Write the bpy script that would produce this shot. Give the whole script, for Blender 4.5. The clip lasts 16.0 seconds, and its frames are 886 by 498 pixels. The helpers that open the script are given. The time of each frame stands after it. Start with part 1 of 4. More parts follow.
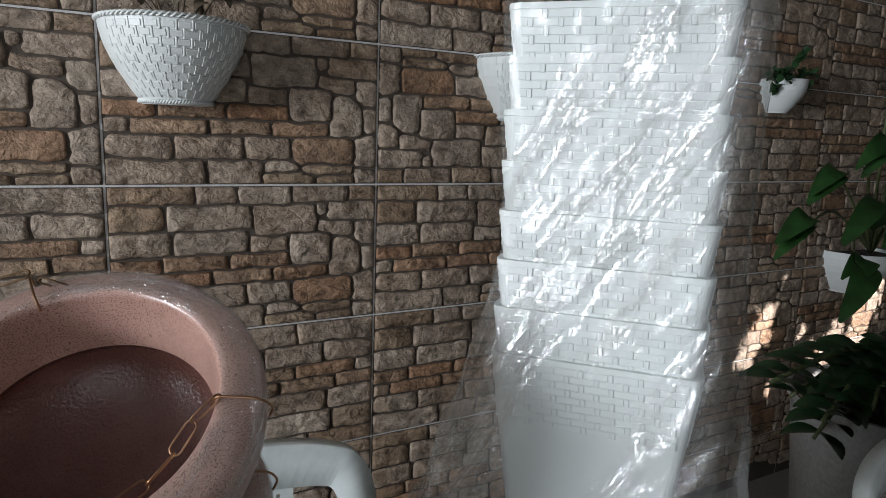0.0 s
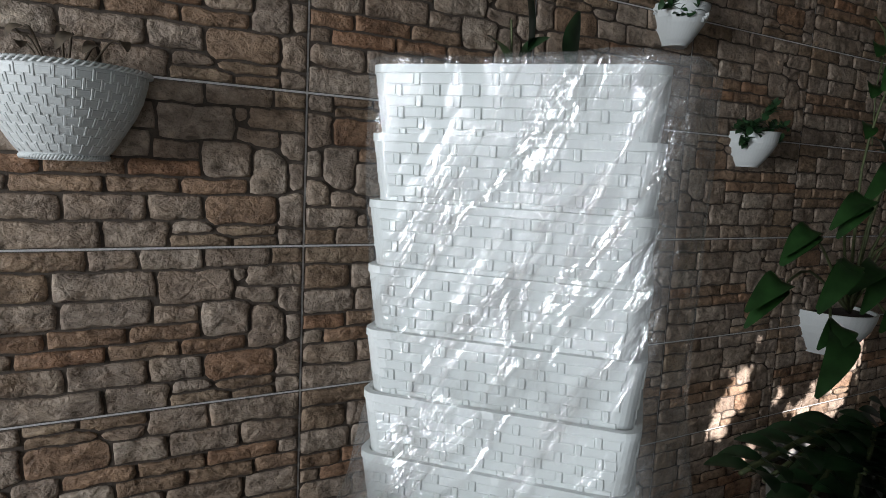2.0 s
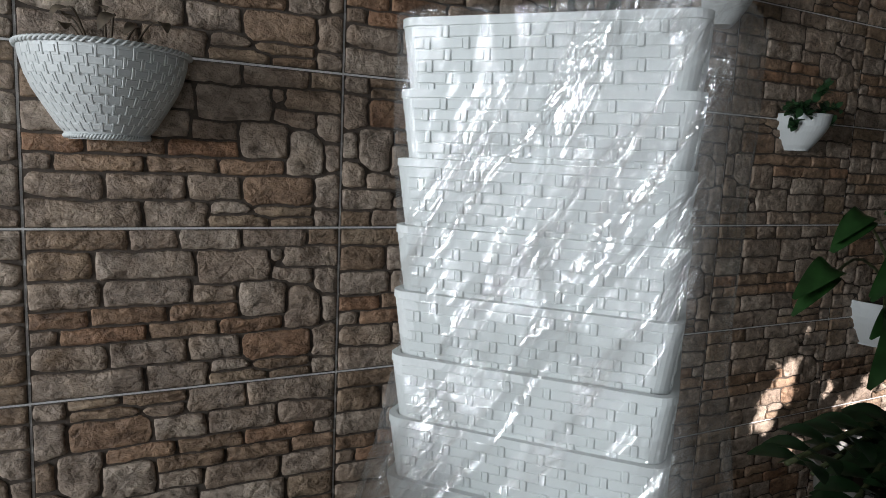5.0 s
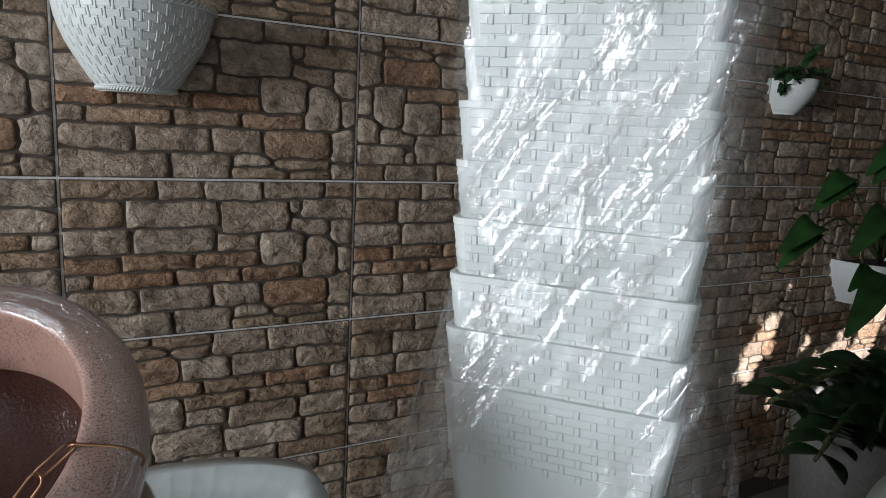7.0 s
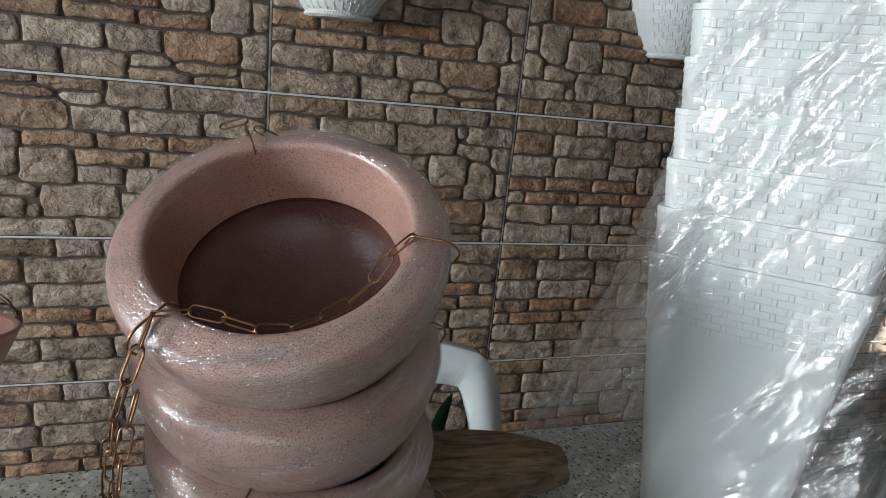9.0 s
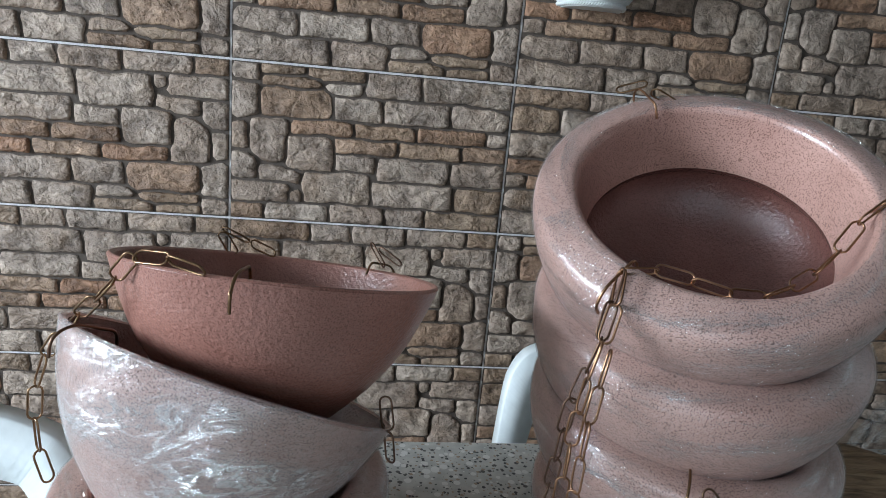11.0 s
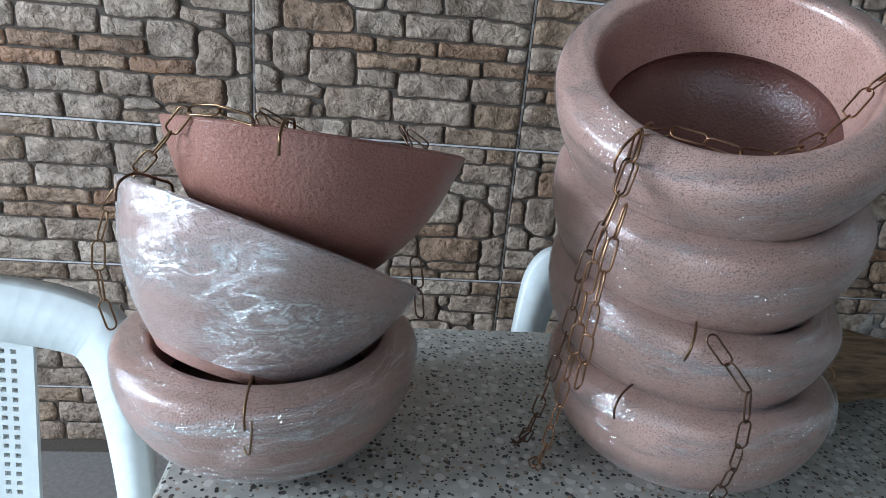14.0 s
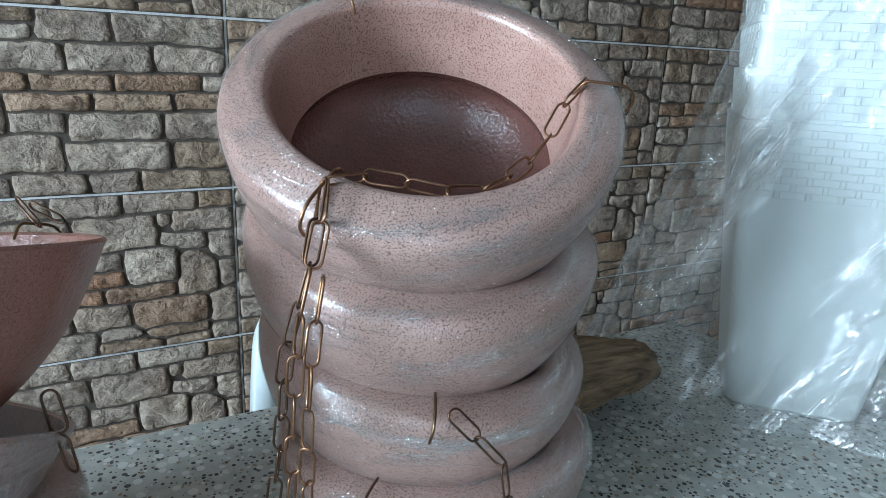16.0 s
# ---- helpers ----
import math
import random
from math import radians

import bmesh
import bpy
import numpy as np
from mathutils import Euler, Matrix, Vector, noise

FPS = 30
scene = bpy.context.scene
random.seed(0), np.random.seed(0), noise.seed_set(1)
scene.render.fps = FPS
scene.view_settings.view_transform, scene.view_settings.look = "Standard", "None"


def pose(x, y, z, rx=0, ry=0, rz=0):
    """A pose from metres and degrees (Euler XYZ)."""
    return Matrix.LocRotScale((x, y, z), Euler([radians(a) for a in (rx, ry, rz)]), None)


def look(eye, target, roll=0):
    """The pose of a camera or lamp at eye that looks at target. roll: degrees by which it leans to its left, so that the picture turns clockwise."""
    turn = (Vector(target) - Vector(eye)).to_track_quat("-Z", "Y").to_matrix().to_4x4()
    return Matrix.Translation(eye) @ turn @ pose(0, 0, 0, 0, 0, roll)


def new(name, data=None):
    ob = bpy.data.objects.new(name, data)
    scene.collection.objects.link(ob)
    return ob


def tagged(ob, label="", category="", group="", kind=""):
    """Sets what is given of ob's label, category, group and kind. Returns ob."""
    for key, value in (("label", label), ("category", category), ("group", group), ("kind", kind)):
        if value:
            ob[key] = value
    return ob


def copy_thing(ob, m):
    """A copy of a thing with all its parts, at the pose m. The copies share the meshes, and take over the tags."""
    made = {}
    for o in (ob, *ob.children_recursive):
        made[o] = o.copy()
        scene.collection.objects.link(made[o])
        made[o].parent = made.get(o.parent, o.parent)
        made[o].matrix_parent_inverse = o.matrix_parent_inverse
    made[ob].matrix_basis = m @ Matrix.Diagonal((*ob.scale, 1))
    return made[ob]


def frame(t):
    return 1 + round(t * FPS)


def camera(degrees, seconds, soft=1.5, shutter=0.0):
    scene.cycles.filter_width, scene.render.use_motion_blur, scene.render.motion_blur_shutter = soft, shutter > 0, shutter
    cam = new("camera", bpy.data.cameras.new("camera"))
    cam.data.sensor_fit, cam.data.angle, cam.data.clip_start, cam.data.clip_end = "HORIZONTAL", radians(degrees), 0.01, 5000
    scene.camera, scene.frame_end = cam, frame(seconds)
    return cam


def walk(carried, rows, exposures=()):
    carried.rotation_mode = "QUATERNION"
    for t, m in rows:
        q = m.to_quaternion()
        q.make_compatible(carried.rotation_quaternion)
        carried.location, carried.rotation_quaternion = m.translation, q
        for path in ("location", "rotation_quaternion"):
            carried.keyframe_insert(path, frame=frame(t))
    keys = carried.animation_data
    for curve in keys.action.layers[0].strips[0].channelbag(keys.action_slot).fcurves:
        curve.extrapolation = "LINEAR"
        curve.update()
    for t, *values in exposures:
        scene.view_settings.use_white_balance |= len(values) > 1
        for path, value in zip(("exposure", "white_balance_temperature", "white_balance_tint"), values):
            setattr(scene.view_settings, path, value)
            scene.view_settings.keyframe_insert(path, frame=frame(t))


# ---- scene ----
cam = camera(68.3, 16.0, soft=0.85)
PATH = [
    (0, (-0.036, -1.51, 1.338), (0.918, 0.211, 0.981), 2.2),
    (0.5, (0.03, -1.476, 1.356), (0.953, 0.266, 1.022), 2.4),
    (1, (0.09, -1.444, 1.376), (1.061, 0.276, 1.066), 2.6),
    (1.5, (0.127, -1.426, 1.386), (1.125, 0.287, 1.119), 2.7),
    (2, (0.142, -1.413, 1.391), (1.14, 0.302, 1.141), 2.9),
    (2.5, (0.148, -1.397, 1.389), (1.126, 0.328, 1.129), 3.0),
    (3, (0.151, -1.395, 1.388), (1.114, 0.34, 1.14), 2.9),
    (3.5, (0.153, -1.401, 1.386), (1.082, 0.354, 1.143), 3.0),
    (4, (0.158, -1.406, 1.376), (1.063, 0.358, 1.12), 3.0),
    (6.5, (0.105, -1.43, 1.349), (0.994, 0.334, 1.038), 2.8),
    (7, (0.06, -1.454, 1.338), (0.998, 0.274, 0.97), 3.3),
    (7.5, (0.0, -1.476, 1.32), (0.858, 0.278, 0.892), 3.4),
    (8, (-0.06, -1.496, 1.299), (0.733, 0.279, 0.829), 3.8),
    (8.5, (-0.091, -1.508, 1.278), (0.673, 0.269, 0.77), 3.8),
    (9, (-0.108, -1.522, 1.26), (0.552, 0.3, 0.765), 5.7),
    (9.5, (-0.127, -1.556, 1.245), (0.344, 0.327, 0.764), 5.9),
    (10, (-0.183, -1.551, 1.224), (0.163, 0.359, 0.739), 5.8),
    (10.2, (-0.219, -1.524, 1.215), (0.098, 0.39, 0.73), 5.8),
    (12.3, (-0.394, -1.425, 1.17), (-0.146, 0.479, 0.609), 5.3),
    (12.5, (-0.389, -1.436, 1.165), (-0.153, 0.462, 0.578), 5.4),
    (13, (-0.372, -1.469, 1.152), (-0.16, 0.411, 0.503), 5.2),
    (13.5, (-0.359, -1.494, 1.145), (-0.165, 0.377, 0.467), 5.2),
    (14, (-0.342, -1.499, 1.145), (-0.104, 0.37, 0.475), 5.4),
    (14.5, (-0.315, -1.489, 1.155), (0.082, 0.362, 0.508), 4.5),
    (15, (-0.293, -1.462, 1.158), (0.293, 0.341, 0.52), 3.2),
    (15.5, (-0.278, -1.421, 1.156), (0.55, 0.302, 0.567), 2.3),
    (16, (-0.268, -1.394, 1.151), (0.67, 0.278, 0.58), 2.6),
]
walk(cam, [(t, look(eye, target, roll)) for t, eye, target, roll in PATH], [(0.0, 1.4, 6420, 15), (3.5, 1.1, 6420, 15), (7.5, 1.27, 6420, 14), (9.0, 1.45, 6420, 13), (10.0, 1.8, 6150, 12), (12.5, 1.72, 5550, 10), (14.0, 1.72, 5550, 10), (15.0, 1.9, 5500, 7), (16.0, 2.0, 5300, 2)])

# ---- light ----
world = bpy.data.worlds.new("sky")
scene.world = world
world.use_nodes = True
wn = world.node_tree.nodes
sky = wn.new("ShaderNodeTexSky")
sky.sky_type = "NISHITA"
sky.sun_disc = False
sky.sun_elevation, sky.sun_rotation = radians(20), radians(156)
wn["Background"].inputs["Strength"].default_value = 0.05
world.node_tree.links.new(sky.outputs[0], wn["Background"].inputs["Color"])

sun = new("sun", bpy.data.lights.new("sun", "SUN"))
sun.data.energy, sun.data.angle, sun.data.color = 5.0, radians(0.3), (1.0, 0.96, 0.90)
sun.matrix_world = look((3.55, -3.3, 2.05), (2.05, 0.0, 0.72))

window_light = new("window_light", bpy.data.lights.new("window_light", "AREA"))
window_light.data.shape = "RECTANGLE"
window_light.data.size, window_light.data.size_y = 1.5, 1.1
window_light.data.energy, window_light.data.color = 76.0, (0.88, 0.97, 1.0)
window_light.matrix_world = look((-4.16, -1.62, 1.66), (0.0, -1.05, 1.1))

# lamp added in an unseen opening, to brighten the fronts of bowls and bag
front_fill = new("front_fill", bpy.data.lights.new("front_fill", "AREA"))
front_fill.data.shape = "RECTANGLE"
front_fill.data.size, front_fill.data.size_y = 0.9, 1.8
front_fill.data.energy, front_fill.data.color = 4.0, (0.84, 0.96, 1.0)
front_fill.matrix_world = look((-0.95, -3.28, 1.25), (0.2, -1.0, 1.1))


# ---- material helpers ----
def material(name):
    m = bpy.data.materials.new(name)
    m.use_nodes = True
    return m, m.node_tree.nodes, m.node_tree.links, m.node_tree.nodes["Principled BSDF"]


def node(nodes, kind, **values):
    n = nodes.new("ShaderNode" + kind)
    for key, value in values.items():
        n.inputs[key.replace("_", " ")].default_value = value
    return n


def ramp(nodes, stops):
    n = nodes.new("ShaderNodeValToRGB")
    while len(n.color_ramp.elements) < len(stops):
        n.color_ramp.elements.new(0.5)
    for e, (pos, col) in zip(n.color_ramp.elements, stops):
        e.position = pos
        e.color = (*col, 1) if len(col) == 3 else col
    return n


def mixed(nodes, links, kind, fac, a, b):
    n = nodes.new("ShaderNodeMix")
    n.data_type, n.blend_type = "RGBA", kind
    for sock, value in ((n.inputs[0], fac), (n.inputs[6], a), (n.inputs[7], b)):
        if hasattr(value, "links"):
            links.new(value, sock)
        else:
            sock.default_value = value if not isinstance(value, tuple) else (*value, 1)
    return n.outputs[2]


def bumped(nodes, links, bsdf, height, strength, distance=0.002):
    b = node(nodes, "Bump", Strength=strength, Distance=distance)
    links.new(height, b.inputs["Height"])
    links.new(b.outputs[0], bsdf.inputs["Normal"])
    return b


def stone_material(name, stops, joined):
    """Weathered stone: one hue per piece, mottled, pitted and cracked."""
    m, n, l, p = material(name)
    if joined:
        rnd = n.new("ShaderNodeNewGeometry").outputs["Random Per Island"]
    else:
        rnd = n.new("ShaderNodeObjectInfo").outputs["Random"]
    pos = n.new("ShaderNodeNewGeometry").outputs["Position"]
    hue = ramp(n, stops)
    l.new(rnd, hue.inputs[0])
    big = node(n, "TexNoise", Scale=14.0, Detail=5.0, Roughness=0.65)
    fine = node(n, "TexNoise", Scale=75.0, Detail=6.0, Roughness=0.62)
    l.new(pos, big.inputs["Vector"])
    l.new(pos, fine.inputs["Vector"])
    shade = ramp(n, [(0.3, (0.42, 0.36, 0.30)), (0.47, (0.93, 0.88, 0.82)), (0.72, (1.42, 1.37, 1.28))])
    l.new(big.outputs[0], shade.inputs[0])
    grain = ramp(n, [(0.32, (0.46, 0.44, 0.42)), (0.47, (0.98, 0.98, 0.98)), (0.75, (1.2, 1.2, 1.18))])
    l.new(fine.outputs[0], grain.inputs[0])
    c = mixed(n, l, "MULTIPLY", 1.0, hue.outputs[0], shade.outputs[0])
    c = mixed(n, l, "MULTIPLY", 0.7, c, grain.outputs[0])
    rust = node(n, "TexNoise", Scale=9.0, Detail=3.0)
    l.new(pos, rust.inputs["Vector"])
    rr = ramp(n, [(0.52, (0, 0, 0)), (0.70, (0.38, 0.38, 0.38))])
    l.new(rust.outputs[0], rr.inputs[0])
    c = mixed(n, l, "MIX", rr.outputs[0], c, (0.32, 0.21, 0.13))
    base_color = c
    p.inputs["Roughness"].default_value = 0.55
    p.inputs["Specular IOR Level"].default_value = 0.4
    cracks = node(n, "TexVoronoi", Scale=17.0)
    cracks.feature = "DISTANCE_TO_EDGE"
    warp = mixed(n, l, "LINEAR_LIGHT", 0.055, pos, rust.outputs[1])
    warp = mixed(n, l, "LINEAR_LIGHT", 0.012, warp, fine.outputs[1])
    l.new(warp, cracks.inputs["Vector"])
    cr = ramp(n, [(0.0, (0, 0, 0)), (0.08, (1, 1, 1))])
    l.new(cracks.outputs["Distance"], cr.inputs[0])
    few = ramp(n, [(0.5, (0, 0, 0)), (0.66, (0.7, 0.7, 0.7))])
    l.new(big.outputs[0], few.inputs[0])
    vein = ramp(n, [(0.0, (0.42, 0.38, 0.34)), (0.035, (1, 1, 1))])
    l.new(cracks.outputs["Distance"], vein.inputs[0])
    veined = mixed(n, l, "MULTIPLY", few.outputs[0], base_color, vein.outputs[0])
    mid = node(n, "TexNoise", Scale=22.0, Detail=7.0, Roughness=0.58, Distortion=0.2)
    l.new(pos, mid.inputs["Vector"])
    add = n.new("ShaderNodeMath")
    add.operation = "MULTIPLY_ADD"
    l.new(cr.outputs[0], add.inputs[0])
    add.inputs[1].default_value = 0.07
    l.new(mid.outputs[0], add.inputs[2])
    layer_map = n.new("ShaderNodeMapping")
    layer_map.inputs["Scale"].default_value = (1.0, 1.0, 1.5)
    layer_map.inputs["Rotation"].default_value = (0.0, 0.5, 0.0)
    l.new(pos, layer_map.inputs["Vector"])
    layers = node(n, "TexNoise", Scale=30.0, Detail=9.0, Roughness=0.60, Distortion=0.35)
    l.new(layer_map.outputs[0], layers.inputs["Vector"])
    tall = n.new("ShaderNodeMath")
    tall.operation = "MULTIPLY_ADD"
    l.new(layers.outputs[0], tall.inputs[0])
    tall.inputs[1].default_value = 0.9
    l.new(add.outputs[0], tall.inputs[2])
    # shade in hollows and light on high grain, put into the colour along the relief
    relief_shade = ramp(n, [(0.33, (0.22, 0.20, 0.18)), (0.42, (0.88, 0.87, 0.86)), (0.53, (1.08, 1.08, 1.08)), (0.66, (1.6, 1.6, 1.58))])
    l.new(layers.outputs[0], relief_shade.inputs[0])
    l.new(mixed(n, l, "MULTIPLY", 0.6, veined, relief_shade.outputs[0]), p.inputs["Base Color"])
    bumped(n, l, p, tall.outputs[0], 1.0, 0.015)
    return m


GREYS = [(0.0, (0.299, 0.241, 0.201)), (0.35, (0.368, 0.305, 0.259)), (0.6, (0.308, 0.241, 0.195)), (0.85, (0.409, 0.346, 0.296)), (1.0, (0.281, 0.207, 0.155))]
BROWNS = [(0.0, (0.274, 0.194, 0.135)), (0.5, (0.322, 0.246, 0.182)), (1.0, (0.247, 0.170, 0.118))]
RUSTS = [(0.0, (0.276, 0.177, 0.118)), (0.35, (0.317, 0.225, 0.161)), (0.7, (0.304, 0.175, 0.109)), (1.0, (0.285, 0.207, 0.147))]
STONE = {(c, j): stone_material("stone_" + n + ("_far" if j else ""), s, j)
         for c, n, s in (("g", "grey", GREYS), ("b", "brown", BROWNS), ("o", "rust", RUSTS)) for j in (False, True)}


def plain(name, color, rough=0.5, metal=0.0, bump=0.0, scale=60.0, vary=0.15, spec=0.5):
    """A paint, plastic or metal with slight mottling and relief."""
    m, n, l, p = material(name)
    pos = n.new("ShaderNodeTexCoord").outputs["Object"]
    t = node(n, "TexNoise", Scale=scale, Detail=5.0)
    l.new(pos, t.inputs["Vector"])
    low = tuple(c * (1 - vary) for c in color)
    high = tuple(min(1.0, c * (1 + vary)) for c in color)
    r = ramp(n, [(0.3, low), (0.7, high)])
    l.new(t.outputs[0], r.inputs[0])
    l.new(r.outputs[0], p.inputs["Base Color"])
    p.inputs["Roughness"].default_value = rough
    p.inputs["Metallic"].default_value = metal
    p.inputs["Specular IOR Level"].default_value = spec
    if bump:
        bumped(n, l, p, t.outputs[0], bump)
    return m


MORTAR = plain("mortar_grey_brown", (0.085, 0.066, 0.052), 0.9, bump=0.8, scale=150)
GROUT = plain("grout_light_grey", (0.64, 0.625, 0.61), 0.8, bump=0.3, scale=200)
WHITE = plain("white_plastic", (0.72, 0.74, 0.73), 0.38, vary=0.04)
WOVEN = plain("woven_white_plastic", (0.68, 0.70, 0.69), 0.42, vary=0.04, bump=0.1, scale=300)
CHAIR = plain("chair_plastic", (0.70, 0.74, 0.73), 0.35, vary=0.05)
BRASS = plain("brass_wire", (0.23, 0.145, 0.08), 0.32, metal=1.0, vary=0.2)
COPPER = plain("coppered_wire", (0.33, 0.185, 0.105), 0.35, metal=1.0, vary=0.25)
BRONZE = plain("dark_bronze_wire", (0.15, 0.09, 0.06), 0.42, metal=1.0, vary=0.3)
PAINTED = plain("painted_plaster", (0.20, 0.18, 0.165), 0.85, bump=0.2, scale=90)
CEILING = plain("ceiling_paint", (0.22, 0.21, 0.20), 0.9, bump=0.1)
SOIL = plain("potting_soil", (0.045, 0.032, 0.024), 0.95, bump=1.0, scale=120)
GREYPOT = plain("grey_plastic_pot", (0.30, 0.295, 0.28), 0.55, bump=0.2, scale=80)
LEAF_DARK = plain("dark_green_leaf", (0.022, 0.058, 0.022), 0.32, vary=0.4, scale=25)
LEAF_GREEN = plain("green_leaf", (0.020, 0.062, 0.015), 0.28, vary=0.4, scale=20)
LEAF_YOUNG = plain("young_leaf", (0.22, 0.38, 0.05), 0.4, vary=0.2, scale=20)
STEM = plain("plant_stem", (0.10, 0.12, 0.05), 0.6, vary=0.3)
DRY = plain("dry_leaf", (0.10, 0.075, 0.05), 0.8, vary=0.4)


def clay_material(name, dark_tone, light_tone, rough, speck=(0.30, 0.24, 0.22), relief=0.35):
    """Pinkish terracotta plastic with dark and pale specks."""
    m, n, l, p = material(name)
    pos = n.new("ShaderNodeTexCoord").outputs["Object"]
    big = node(n, "TexNoise", Scale=18.0, Detail=4.0)
    l.new(pos, big.inputs["Vector"])
    base = ramp(n, [(0.3, dark_tone), (0.7, light_tone)])
    l.new(big.outputs[0], base.inputs[0])
    spots = node(n, "TexNoise", Scale=840.0, Detail=2.0, Roughness=0.6)
    l.new(pos, spots.inputs["Vector"])
    dark = ramp(n, [(0.39, speck), (0.465, (1, 1, 1)), (0.66, (1, 1, 1)), (0.74, (1.25, 1.25, 1.25))])
    l.new(spots.outputs[0], dark.inputs[0])
    c = mixed(n, l, "MULTIPLY", 1.0, base.outputs[0], dark.outputs[0])
    l.new(c, p.inputs["Base Color"])
    p.inputs["Roughness"].default_value = rough
    p.inputs["Specular IOR Level"].default_value = 0.7
    fine = node(n, "TexNoise", Scale=300.0, Detail=3.0)
    l.new(pos, fine.inputs["Vector"])
    bumped(n, l, p, fine.outputs[0], relief, 0.0012)
    return m


CLAY = clay_material("speckled_terracotta", (0.42, 0.242, 0.196), (0.52, 0.315, 0.258), 0.30)
BARE = clay_material("bare_terracotta", (0.30, 0.138, 0.104), (0.38, 0.185, 0.142), 0.29, (0.6, 0.54, 0.52), 0.8)
# bare clay, darkened further in its colour for the shade inside the bowls
INNER = clay_material("shaded_bowl_inside", (0.14, 0.060, 0.048), (0.19, 0.088, 0.072), 0.26, (0.7, 0.65, 0.63), 1.0)


def film_material(name, turn, stretch, scale, veil, base, glint, rough, relief, patchy, low=0.48, thin=0.045, haze=0.2, round_form=False):
    """Clear plastic film: see-through, with creases that catch the light and turn milky where the film bunches. White
    in the creases also stands in for glints.
    """
    m, n, l, p = material(name)
    pos = n.new("ShaderNodeTexCoord").outputs["Object"]
    if round_form:
        # arc length, radius and height, so that the film's streaks run round the bowl
        split, polar = n.new("ShaderNodeSeparateXYZ"), n.new("ShaderNodeCombineXYZ")
        l.new(pos, split.inputs[0])
        turn_of, arc = n.new("ShaderNodeMath"), n.new("ShaderNodeMath")
        turn_of.operation, arc.operation = "ARCTAN2", "MULTIPLY"
        l.new(split.outputs[1], turn_of.inputs[0])
        l.new(split.outputs[0], turn_of.inputs[1])
        l.new(turn_of.outputs[0], arc.inputs[0])
        arc.inputs[1].default_value = 0.13
        sq = n.new("ShaderNodeVectorMath")
        sq.operation = "LENGTH"
        flat = n.new("ShaderNodeCombineXYZ")
        l.new(split.outputs[0], flat.inputs[0])
        l.new(split.outputs[1], flat.inputs[1])
        l.new(flat.outputs[0], sq.inputs[0])
        l.new(arc.outputs[0], polar.inputs[0])
        l.new(sq.outputs["Value"], polar.inputs[1])
        l.new(split.outputs[2], polar.inputs[2])
        pos = polar.outputs[0]
    spin = n.new("ShaderNodeMapping")
    spin.inputs["Rotation"].default_value = [radians(a) for a in turn]
    l.new(pos, spin.inputs["Vector"])
    mapping = n.new("ShaderNodeMapping")
    mapping.inputs["Scale"].default_value = stretch
    l.new(spin.outputs[0], mapping.inputs["Vector"])
    wr = node(n, "TexNoise", Scale=scale, Detail=7.0, Roughness=0.6, Distortion=0.7)
    l.new(mapping.outputs[0], wr.inputs["Vector"])
    fine = node(n, "TexVoronoi", Scale=scale * 3.2)
    fine.feature = "DISTANCE_TO_EDGE"
    warp = mixed(n, l, "LINEAR_LIGHT", 0.12, mapping.outputs[0], wr.outputs[1])
    l.new(warp, fine.inputs["Vector"])
    patch = node(n, "TexNoise", Scale=patchy, Detail=3.0)
    l.new(mapping.outputs[0], patch.inputs["Vector"])
    bunch = ramp(n, [(low, (0, 0, 0)), (low + 0.13, (1, 1, 1))])
    l.new(patch.outputs[0], bunch.inputs[0])
    ridge = ramp(n, [(0.5 - thin, (0, 0, 0)), (0.5, (1, 1, 1)), (0.5 + thin, (0, 0, 0))])
    l.new(wr.outputs[0], ridge.inputs[0])
    crink = ramp(n, [(0.0, (1, 1, 1)), (thin, (0.0, 0.0, 0.0))])
    l.new(fine.outputs["Distance"], crink.inputs[0])
    both = mixed(n, l, "LIGHTEN", 1.0, ridge.outputs[0], crink.outputs[0])
    mask = mixed(n, l, "MULTIPLY", 1.0, both, bunch.outputs[0])
    soft = mixed(n, l, "ADD", haze, mask, bunch.outputs[0])
    height = n.new("ShaderNodeMath")
    height.operation = "ADD"
    l.new(wr.outputs[0], height.inputs[0])
    l.new(crink.outputs[0], height.inputs[1])
    b = node(n, "Bump", Strength=relief, Distance=0.004)
    l.new(height.outputs[0], b.inputs["Height"])
    clear = n.new("ShaderNodeBsdfTransparent")
    clear.inputs[0].default_value = (0.97, 0.98, 0.98, 1)
    milky = n.new("ShaderNodeBsdfDiffuse")
    milky.inputs[0].default_value = (0.95, 0.95, 0.95, 1)
    shiny = node(n, "BsdfGlossy", Roughness=rough)
    shiny.inputs[0].default_value = (1, 1, 1, 1)
    l.new(b.outputs[0], shiny.inputs["Normal"])

    def share(source, times, plus):
        k = n.new("ShaderNodeMath")
        k.operation, k.use_clamp = "MULTIPLY_ADD", True
        l.new(source, k.inputs[0])
        k.inputs[1].default_value, k.inputs[2].default_value = times, plus
        return k.outputs[0]

    m1 = n.new("ShaderNodeMixShader")
    l.new(share(soft, veil, base * 0.5), m1.inputs[0])
    l.new(clear.outputs[0], m1.inputs[1])
    l.new(milky.outputs[0], m1.inputs[2])
    m2 = n.new("ShaderNodeMixShader")
    l.new(share(soft, glint, base), m2.inputs[0])
    l.new(m1.outputs[0], m2.inputs[1])
    l.new(shiny.outputs[0], m2.inputs[2])
    l.new(m2.outputs[0], n["Material Output"].inputs["Surface"])
    return m


